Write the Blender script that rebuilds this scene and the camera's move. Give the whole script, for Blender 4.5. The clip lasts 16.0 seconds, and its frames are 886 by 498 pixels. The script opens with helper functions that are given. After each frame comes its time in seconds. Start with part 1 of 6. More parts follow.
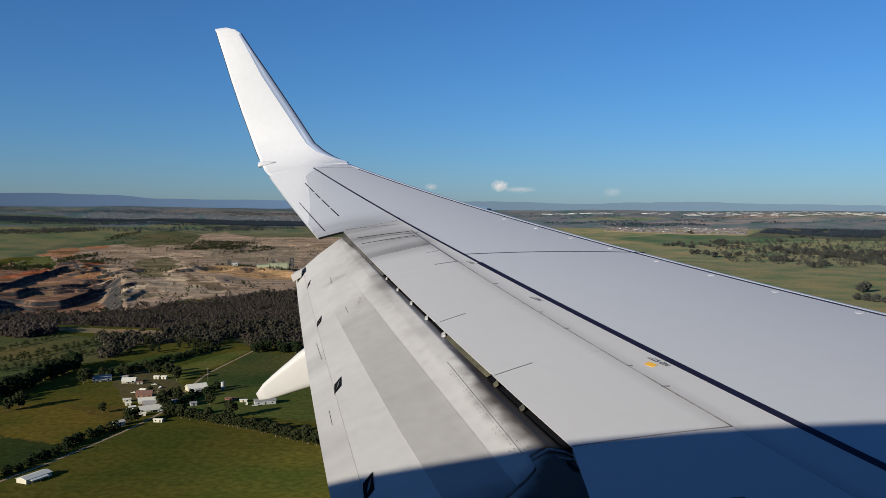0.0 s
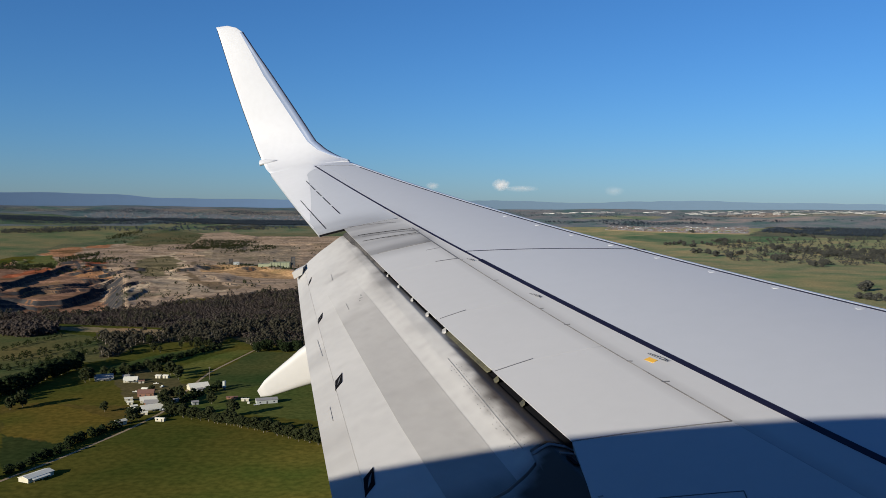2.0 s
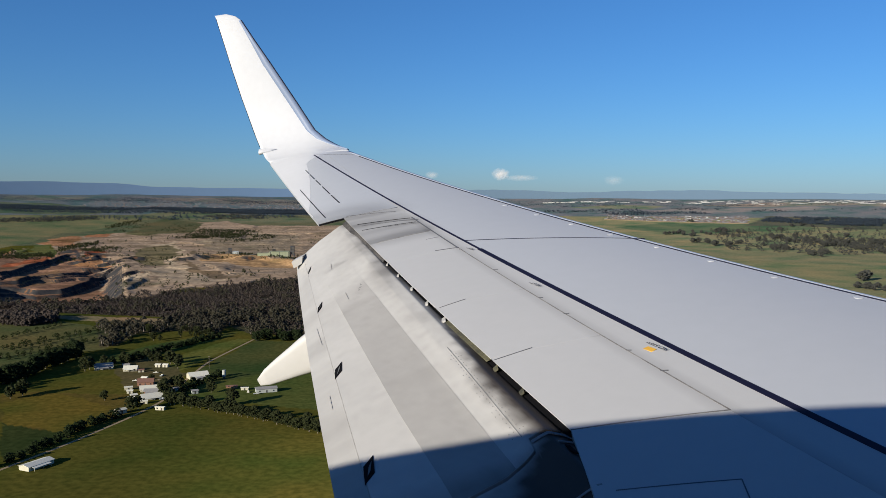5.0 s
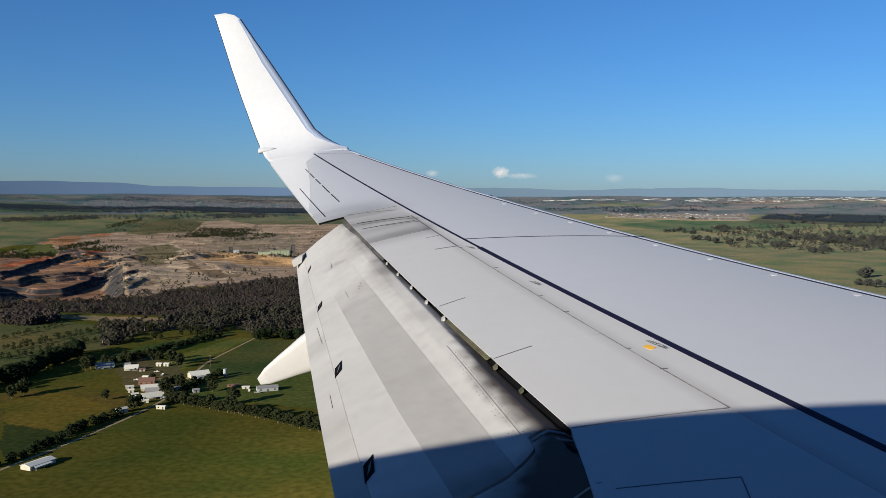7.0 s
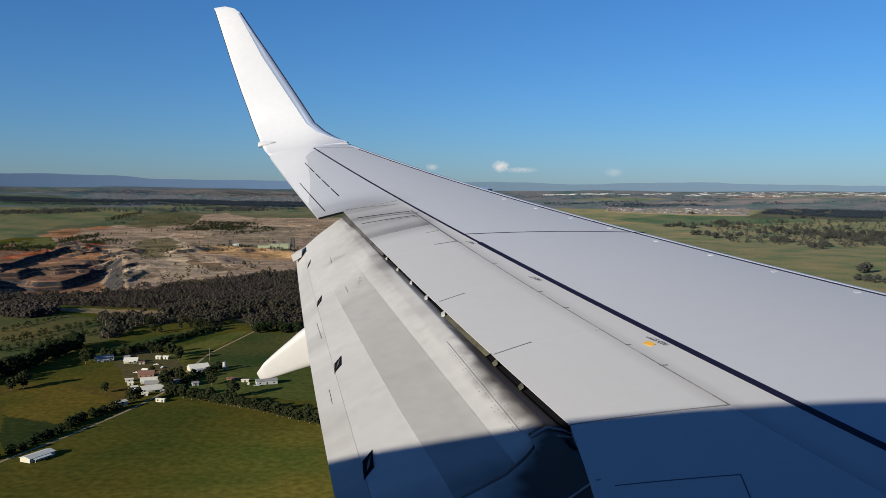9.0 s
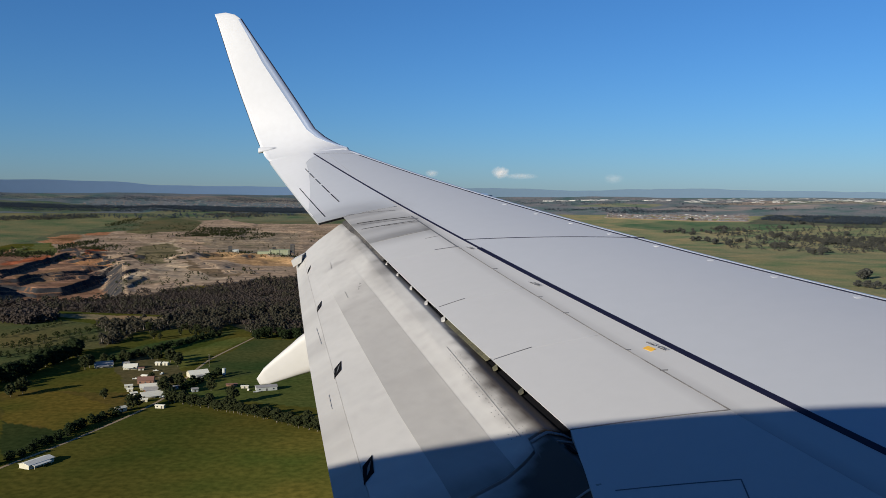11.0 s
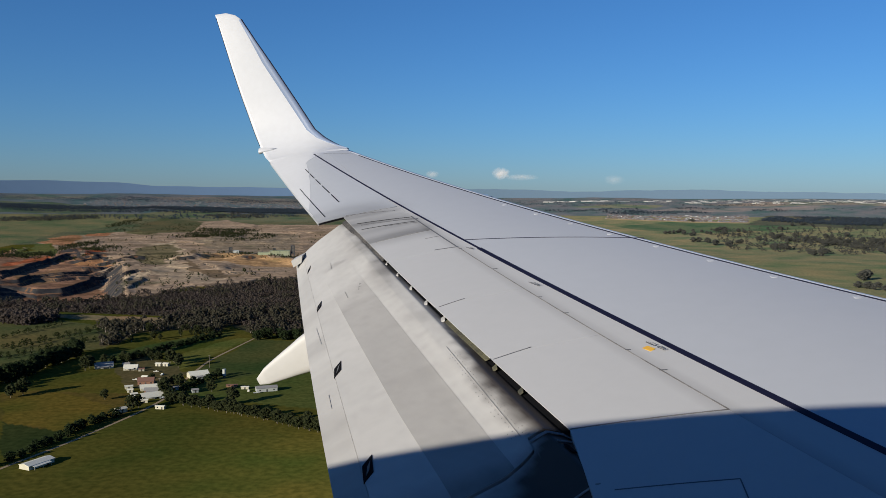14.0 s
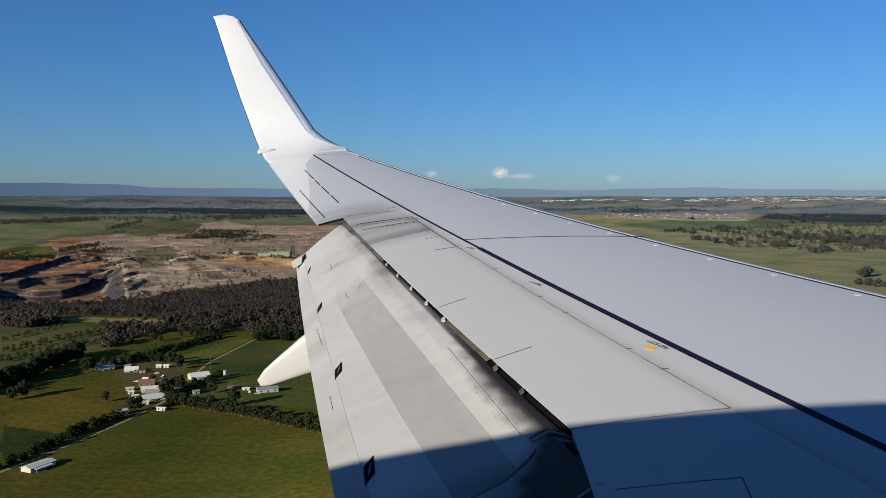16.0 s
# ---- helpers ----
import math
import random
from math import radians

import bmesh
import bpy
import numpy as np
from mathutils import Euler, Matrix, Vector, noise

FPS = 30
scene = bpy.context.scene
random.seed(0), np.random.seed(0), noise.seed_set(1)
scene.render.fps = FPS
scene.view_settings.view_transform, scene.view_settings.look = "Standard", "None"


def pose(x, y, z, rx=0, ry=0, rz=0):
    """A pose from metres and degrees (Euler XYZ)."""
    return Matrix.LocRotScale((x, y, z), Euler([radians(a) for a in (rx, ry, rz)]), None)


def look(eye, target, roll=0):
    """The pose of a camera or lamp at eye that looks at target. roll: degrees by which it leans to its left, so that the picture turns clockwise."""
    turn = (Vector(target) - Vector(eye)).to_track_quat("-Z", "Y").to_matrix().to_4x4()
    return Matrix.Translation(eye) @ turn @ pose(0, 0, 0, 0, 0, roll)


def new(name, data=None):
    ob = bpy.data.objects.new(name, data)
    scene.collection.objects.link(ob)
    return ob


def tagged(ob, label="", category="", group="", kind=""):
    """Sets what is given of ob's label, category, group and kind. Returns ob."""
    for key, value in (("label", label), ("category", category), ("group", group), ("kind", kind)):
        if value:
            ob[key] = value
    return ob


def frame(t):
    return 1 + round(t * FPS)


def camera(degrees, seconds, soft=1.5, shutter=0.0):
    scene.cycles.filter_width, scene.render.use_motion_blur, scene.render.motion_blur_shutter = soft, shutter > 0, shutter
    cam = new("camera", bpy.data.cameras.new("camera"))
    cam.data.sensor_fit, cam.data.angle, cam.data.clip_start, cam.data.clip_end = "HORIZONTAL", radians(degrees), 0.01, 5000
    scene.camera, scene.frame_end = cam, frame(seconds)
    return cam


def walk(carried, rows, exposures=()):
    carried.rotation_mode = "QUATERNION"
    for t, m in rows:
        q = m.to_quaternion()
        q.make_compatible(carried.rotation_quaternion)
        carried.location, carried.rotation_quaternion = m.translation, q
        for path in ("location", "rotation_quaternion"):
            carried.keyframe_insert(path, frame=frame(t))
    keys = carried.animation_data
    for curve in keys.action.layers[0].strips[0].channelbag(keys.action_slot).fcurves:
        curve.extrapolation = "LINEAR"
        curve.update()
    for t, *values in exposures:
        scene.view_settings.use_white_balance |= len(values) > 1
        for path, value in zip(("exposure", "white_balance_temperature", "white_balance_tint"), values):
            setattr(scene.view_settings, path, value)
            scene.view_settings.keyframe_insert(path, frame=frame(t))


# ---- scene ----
FOV = 55.0
EYE = 160.0            # height of the eye over the plain
PATH = [               # seconds; metres from the seat's eye point; pitch, roll, yaw
    (0, -0.0099, 0.0092, 0.0113, -2.565, -0.284, -0.051),
    (0.5, -0.0029, 0.0039, 0.0076, -2.638, -0.332, 0.036),
    (1, -0.0040, -0.0023, -0.0074, -2.530, -0.300, 0.058),
    (1.5, 0.0043, -0.0044, -0.0082, -2.757, -0.136, 0.078),
    (2, -0.0034, -0.0020, -0.0095, -2.624, -0.253, 0.046),
    (2.5, 0.0045, 0.0065, 0.0077, -2.864, -0.249, 0.053),
    (3, -0.0037, -0.0029, 0.0004, -2.875, -0.367, 0.023),
    (3.5, 0.0006, -0.0024, -0.0008, -3.078, -0.122, 0.036),
    (4, -0.0076, -0.0042, -0.0060, -3.296, -0.347, -0.008),
    (6.5, 0.0024, -0.0098, -0.0103, -3.359, -0.120, 0.026),
    (7, 0.0034, -0.0061, -0.0067, -3.463, -0.104, 0.028),
    (7.5, -0.0002, -0.0011, 0.0064, -3.940, -0.235, 0.002),
    (8, 0.0026, -0.0025, -0.0052, -3.715, -0.241, 0.024),
    (8.5, 0.0037, -0.0086, -0.0148, -3.593, -0.152, 0.019),
    (9, 0.0008, 0.0027, 0.0048, -3.872, -0.291, 0.013),
    (11.5, -0.0017, -0.0008, -0.0035, -3.376, -0.314, -0.001),
    (12, -0.0046, 0.0013, 0.0051, -3.357, -0.352, -0.024),
    (12.5, -0.0087, -0.0018, 0.0031, -3.364, -0.257, -0.080),
    (13, -0.0010, -0.0053, 0.0023, -3.300, -0.322, -0.024),
    (13.5, -0.0111, -0.0013, 0.0017, -3.449, -0.415, -0.084),
    (14, 0.0031, -0.0057, -0.0095, -3.395, -0.327, 0.026),
    (14.5, -0.0027, -0.0004, -0.0073, -3.049, -0.128, -0.015),
    (15, -0.0020, -0.0030, -0.0075, -3.275, -0.239, -0.013),
    (15.5, 0.0003, -0.0009, -0.0068, -3.064, -0.273, 0.019),
    (16, 0.0037, 0.0014, -0.0061, -3.417, 0.072, 0.003),
]
cam = camera(FOV, 16.0, soft=0.8)
walk(cam, [(t, pose(x, y, EYE + z, 90 + p, r, w)) for t, x, y, z, p, r, w in PATH], exposures=[(0, 0.73, 5200, 9), (3.5, 0.87, 5200, 9), (7, 0.87, 5200, 9), (9, 0.80, 5200, 9), (12, 0.76, 5200, 9), (14, 0.69, 5200, 9), (16, 0.76, 5200, 9)])

# ---- world, sun ----
SUN_AZ, SUN_EL = 45.0, 16.0      # behind and to the left of the view
to_sun = Vector((-math.cos(radians(SUN_AZ)) * math.cos(radians(SUN_EL)), -math.sin(radians(SUN_AZ)) * math.cos(radians(SUN_EL)), math.sin(radians(SUN_EL))))
world = bpy.data.worlds.new("sky")
scene.world = world
world.use_nodes = True
wn = world.node_tree
sky = wn.nodes.new("ShaderNodeTexSky")
sky.sky_type, sky.sun_disc = "NISHITA", False
sky.sun_elevation = radians(SUN_EL)
sky.sun_rotation = math.atan2(to_sun.x, to_sun.y)
sky.air_density, sky.dust_density, sky.ozone_density, sky.altitude = 1.0, 0.35, 6.0, 200
wn.nodes["Background"].inputs["Strength"].default_value = 0.05
wn.links.new(sky.outputs[0], wn.nodes["Background"].inputs["Color"])
sun = new("sun", bpy.data.lights.new("sun", "SUN"))
sun.data.energy, sun.data.angle, sun.data.color = 5.0, radians(0.4), (1.0, 0.77, 0.50)
sun.matrix_world = look((0, 0, 400), Vector((0, 0, 400)) - to_sun)


# ---- materials ----
def material(name, base, rough=0.6, metal=0.0, dark=None, scale=1.0, amount=0.5, fine=None, bump=0.0, bump_scale=8.0, coat=0.0, random_tint=0.0, grime_shade=None, gloss=0.5):
    """Principled surface whose base wanders between two colours at two scales."""
    m = bpy.data.materials.new(name)
    m.use_nodes = True
    nt = m.node_tree
    b = nt.nodes["Principled BSDF"]
    b.inputs["Roughness"].default_value, b.inputs["Metallic"].default_value = rough, metal
    b.inputs["Coat Weight"].default_value, b.inputs["Specular IOR Level"].default_value = coat, gloss
    geo = nt.nodes.new("ShaderNodeTexCoord")
    dark = dark or tuple(c * 0.75 for c in base)
    n1 = nt.nodes.new("ShaderNodeTexNoise")
    n1.inputs["Scale"].default_value, n1.inputs["Detail"].default_value = scale, 6
    n2 = nt.nodes.new("ShaderNodeTexNoise")
    n2.inputs["Scale"].default_value, n2.inputs["Detail"].default_value = fine or scale * 9, 4
    for n in (n1, n2):
        nt.links.new(geo.outputs["Object"], n.inputs["Vector"])
    add = nt.nodes.new("ShaderNodeMath")
    add.operation = "MULTIPLY_ADD"
    add.inputs[1].default_value = 0.45
    nt.links.new(n2.outputs["Fac"], add.inputs[0])
    sc = nt.nodes.new("ShaderNodeMath")
    sc.operation, sc.inputs[1].default_value = "MULTIPLY", 0.55
    nt.links.new(n1.outputs["Fac"], sc.inputs[0])
    nt.links.new(sc.outputs[0], add.inputs[2])
    mr = nt.nodes.new("ShaderNodeMapRange")
    mr.inputs["From Min"].default_value, mr.inputs["From Max"].default_value = 0.38, 0.62
    mr.inputs["To Max"].default_value = amount
    nt.links.new(add.outputs[0], mr.inputs["Value"])
    mix = nt.nodes.new("ShaderNodeMix")
    mix.data_type = "RGBA"
    mix.inputs[6].default_value, mix.inputs[7].default_value = (*base, 1), (*dark, 1)
    nt.links.new(mr.outputs[0], mix.inputs[0])
    out = mix.outputs[2]
    if random_tint:
        info = nt.nodes.new("ShaderNodeObjectInfo")
        hsv = nt.nodes.new("ShaderNodeHueSaturation")
        r = nt.nodes.new("ShaderNodeMapRange")
        r.inputs["To Min"].default_value, r.inputs["To Max"].default_value = 1 - random_tint, 1 + random_tint
        nt.links.new(info.outputs["Random"], r.inputs["Value"])
        nt.links.new(r.outputs[0], hsv.inputs["Value"])
        nt.links.new(out, hsv.inputs["Color"])
        out = hsv.outputs[0]
    if grime_shade:
        at = nt.nodes.new("ShaderNodeAttribute")
        at.attribute_name = "grime_shade"
        gm = nt.nodes.new("ShaderNodeMix")
        gm.data_type = "RGBA"
        gm.inputs[7].default_value = (*grime_shade, 1)
        nt.links.new(at.outputs["Fac"], gm.inputs[0])
        nt.links.new(out, gm.inputs[6])
        out = gm.outputs[2]
    nt.links.new(out, b.inputs["Base Color"])
    if bump:
        bp = nt.nodes.new("ShaderNodeBump")
        bp.inputs["Strength"].default_value, bp.inputs["Distance"].default_value = bump, 0.02
        n3 = nt.nodes.new("ShaderNodeTexNoise")
        n3.inputs["Scale"].default_value = bump_scale
        nt.links.new(geo.outputs["Object"], n3.inputs["Vector"])
        nt.links.new(n3.outputs["Fac"], bp.inputs["Height"])
        nt.links.new(bp.outputs["Normal"], b.inputs["Normal"])
    return m


WING_GREY = material("wing_grey_paint", (0.359, 0.3821, 0.4169), 0.42, dark=(0.3368, 0.3599, 0.3947), scale=0.5, fine=7, gloss=0.12, grime_shade=(0.080, 0.080, 0.078))
SPOILER_GREY = material("spoiler_paint", (0.3667, 0.3771, 0.3874), 0.45, dark=(0.3421, 0.3525, 0.3629), scale=0.7, fine=9, gloss=0.08, grime_shade=(0.080, 0.080, 0.078))
WHITE = material("white_paint", (0.4746, 0.4938, 0.521), 0.34, dark=(0.4218, 0.4388, 0.462), scale=0.8, fine=9, coat=0.2)
FLAP_WHITE = material("flap_paint", (0.3779, 0.3798, 0.3704), 0.45, dark=(0.3198, 0.3236, 0.32), scale=1.2, fine=9, gloss=0.12, grime_shade=(0.030, 0.025, 0.021))
NAVY = material("navy_sealant", (0.008, 0.008, 0.024), 0.6, gloss=0.15)
# near-black that stands in for the shade inside gaps and slots
DARK = material("gap_shade_black", (0.0065, 0.0068, 0.0083), 0.9, gloss=0.05)
LINE = material("seam_line", (0.081, 0.085, 0.0966), 0.7)
PLATE = material("slot_plate_grey", (0.1134, 0.1148, 0.115), 0.6)
CAP = material("erosion_strip", (0.165, 0.210, 0.315), 0.5, dark=(0.135, 0.178, 0.27), scale=3, gloss=0.3)
SLAT = material("slat_paint", (0.405, 0.442, 0.506), 0.35, dark=(0.3645, 0.3995, 0.46), scale=0.7)
PALE_SEAM = material("worn_seam", (0.1782, 0.1785, 0.184), 0.7)
SEAM = material("brown_seam", (0.105, 0.10, 0.095), 0.7, dark=(0.24, 0.24, 0.235), scale=3, amount=0.8)
RUBBER = material("grey_seal", (0.095, 0.092, 0.05), 0.7, dark=(0.035, 0.035, 0.025), scale=4, amount=0.9)
RUB = material("rubbing_strip", (0.085, 0.08, 0.072), 0.7, dark=(0.015, 0.015, 0.014), scale=5, amount=1.0, fine=40)
YELLOW = material("yellow_paint", (0.6075, 0.357, 0.0276), 0.5)
BLACKTXT = material("black_stencil", (0.0405, 0.0425, 0.046), 0.6)
DOT = material("white_marker", (0.445, 0.467, 0.497), 0.45, gloss=0.2)
FAIRING = material("fairing_paint", (0.4371, 0.4417, 0.4371), 0.5, dark=(0.3999, 0.4046, 0.3999), scale=2.0, fine=14, gloss=0.25)


# ---- building helpers ----
def mesh_of(name, verts, faces, mat=None, smooth=False):
    me = bpy.data.meshes.new(name)
    me.from_pydata([tuple(v) for v in verts], [], [tuple(int(i) for i in f) for f in faces])
    if smooth:
        me.polygons.foreach_set("use_smooth", [True] * len(me.polygons))
    if mat:
        me.materials.append(mat)
    me.update()
    return me


def part(name, me, parent, label=""):
    ob = new(name, me)
    ob.parent = parent
    return tagged(ob, label)


def empty(name, m, label, category, group="", kind=""):
    ob = new(name)
    ob.matrix_world = m
    return tagged(ob, label, category, group, kind)


def sheet(name, grid, thick, mat, smooth=True):
    """A closed plate from a grid of points: its top, an underside thick below, and its four rims."""
    nu, nv = len(grid), len(grid[0])
    top = [Vector(p) for row in grid for p in row]
    low = [p - Vector((0, 0, thick)) for p in top]
    n = nu * nv
    faces = []
    for i in range(nu - 1):
        for j in range(nv - 1):
            a, b, c, d = i * nv + j, (i + 1) * nv + j, (i + 1) * nv + j + 1, i * nv + j + 1
            faces += [(a, b, c, d), (n + d, n + c, n + b, n + a)]
    rim = [i * nv for i in range(nu)] + [(nu - 1) * nv + j for j in range(1, nv)] + [i * nv + nv - 1 for i in range(nu - 2, -1, -1)] + [j for j in range(nv - 2, 0, -1)]
    k = len(rim)
    low_rim = [Vector(v) for v in (low[r] for r in rim)]
    verts = top + low + [top[r].copy() for r in rim] + low_rim
    for i in range(k):
        j = (i + 1) % k
        faces.append((2 * n + j, 2 * n + i, 2 * n + k + i, 2 * n + k + j))
    return mesh_of(name, verts, faces, mat, smooth)


def loft(name, rings, mat, caps=True, smooth=True):
    n = len(rings[0])
    verts = [p for r in rings for p in r]
    faces = []
    for i in range(len(rings) - 1):
        for j in range(n):
            a, b = i * n + j, i * n + (j + 1) % n
            faces.append((a, b, b + n, a + n))
    if caps:
        faces += [tuple(range(n))[::-1], tuple(range((len(rings) - 1) * n, len(rings) * n))]
    return mesh_of(name, verts, faces, mat, smooth)


def box_verts(x0, y0, z0, x1, y1, z1):
    v = [(x, y, z) for z in (z0, z1) for y in (y0, y1) for x in (x0, x1)]
    f = [(0, 2, 3, 1), (4, 5, 7, 6), (0, 1, 5, 4), (2, 6, 7, 3), (0, 4, 6, 2), (1, 3, 7, 5)]
    return v, f


class Heap:
    """Gathers pieces into one mesh."""

    def __init__(self):
        self.v, self.f = [], []

    def add(self, v, f):
        o = len(self.v)
        self.v += [tuple(p) for p in v]
        self.f += [tuple(i + o for i in q) for q in f]

    def mesh(self, name, mat, smooth=False):
        return mesh_of(name, self.v, self.f, mat, smooth)


# ---- the aircraft: X forward, Y outboard, Z up from the wing's kink ----
SEAT = Vector((-3.741, 1.6666, 1.7817))
AXES = Matrix(((0.9898, 0.0150, -0.1415), (-0.0264, 0.9965, -0.0791), (0.1398, 0.0820, 0.9868)))
AIRCRAFT = Matrix.Translation((0, 0, EYE)) @ AXES.to_4x4() @ Matrix.Translation(-SEAT)


def le(s):
    return -0.95 - (s - 7.5) * 0.53


def te(s):
    return -5.76 - (s - 12.61) * 0.337


def top(s, x):
    """Height of the wing's upper skin: dihedral, flex and camber."""
    l, t = le(s), te(s)
    fr = min(max((l - x) / (l - t), 0), 1)
    return math.tan(radians(6)) * (s - 5.8) + 0.0049 * (s - 5.8) ** 2 + (l - t) * 0.03 * (1 - (2 * fr - 0.9) ** 2)


def hinge(s):
    return -2.50 - (s - 6.05) * 0.3453


def spoiler_te(s):
    return -3.34 - (s - 6.19) * 0.3264 if s > 6.19 else -3.34 - (s - 6.19) * 0.03


def stripe_x(s):
    u = s - 5.41
    return -1.99 - 0.365 * u - 0.0024 * u * u


def steps(a, b, n):
    return [a + (b - a) * i / n for i in range(n + 1)]


def patch(s0, s1, fa, fb, ns, nx, lift=0.0):
    return [[(x, s, top(s, x) + lift) for x in steps(fa(s), fb(s), nx)] for s in steps(s0, s1, ns)]


def ribbon(name, pts, width, thick, mat, parent, label=""):
    """A thin raised strip along (s, x) points on the upper skin."""
    grid = []
    for i, (s, x) in enumerate(pts):
        a, b = pts[max(i - 1, 0)], pts[min(i + 1, len(pts) - 1)]
        d = Vector((b[0] - a[0], b[1] - a[1])).normalized() * width / 2
        row = []
        for k in (-1, 0, 1):
            ss, xx = s - d.y * k, x + d.x * k
            row.append((xx, ss, top(ss, xx) + thick))
        grid.append(row)
    me = sheet(name, grid, thick + 0.01, mat)
    return part(name, me, parent, label)


def slant(grid, s0, s1):
    """Leans the panel end at s0 inboard towards the hinge."""
    out = []
    for row in grid:
        n = len(row) - 1
        new_row = []
        for j, (x, s, z) in enumerate(row):
            q = s - 0.14 * (1 - j / n) * max(1 - abs(s - s0) / abs(s1 - s0), 0)
            new_row.append((x + (s - q) * 0.33, q, top(q, x + (s - q) * 0.33)))
        out.append(new_row)
    return out


def dirty(me, f):
    """Gives each point its share of grime, on the flap also of painted-in shade."""
    at = me.attributes.new("grime_shade", "FLOAT", "POINT")
    at.data.foreach_set("value", [f(v.co.y, v.co.x, v.co.z) for v in me.vertices])
    return me


def smooth01(a, b, x):
    k = min(max((x - a) / (b - a), 0), 1)
    return k * k * (3 - 2 * k)


def wing_grime(s, x, z):
    """Exhaust and hydraulic streaks round the outboard end of the spoilers, dust along the hinge."""
    d = spoiler_te(s) - x
    k = (x + 4.77) / 0.6                                  # along the slanting seams, aft to forward
    a = s - (10.79 + 0.06 * k) + 0.02 * noise.fractal(Vector((s * 2.0, x * 7.0, 6.1)), 1.0, 2.0, 3)
    b = s - (11.40 - 0.10 * (k + 0.35))
    c = s - (11.68 - 0.17 * (k + 0.48))
    g = (0.16 + 0.40 * (1 - smooth01(0.0, 0.34, a)) * (0.75 + 0.25 * k)) * smooth01(-0.03, 0.03, a) * (1 - smooth01(-0.02, 0.02, b))
    g += (0.20 + 0.30 * smooth01(0.05, 0.24, b)) * smooth01(-0.02, 0.02, b) * (1 - smooth01(-0.02, 0.02, c))
    g += 0.30 * smooth01(-0.02, 0.02, c) * (1 - smooth01(0.0, 0.35, c))
    g += 0.12 * (1 - smooth01(0.0, 0.30, -a)) * smooth01(0.0, 0.06, -a)
    g *= (1 - smooth01(hinge(s) - 0.02, hinge(s) + 0.16, x)) * 0.92
    n = noise.fractal(Vector((s * 5.0, x * 1.3, 2.2)), 1.0, 2.0, 4)
    g += (0.20 + 0.16 * n) * smooth01(10.5, 10.9, s) * (1 - smooth01(11.9, 12.1, s)) * smooth01(hinge(s) + 0.02, hinge(s) - 0.02, x)
    g += (0.46 + 0.2 * n) * smooth01(11.85, 12.05, s) * (1 - smooth01(12.05, 13.0, s)) * smooth01(-1.0, -0.3, d)
    g += 0.22 * (1 - smooth01(0.0, 0.10, abs(x - hinge(s)))) * (1 if s < 11.5 else 0)
    return g


def rear_spar(s):
    """Where the two upper skins meet, under the navy stripe."""
    return max(stripe_x(s), hinge(s) + 0.004)


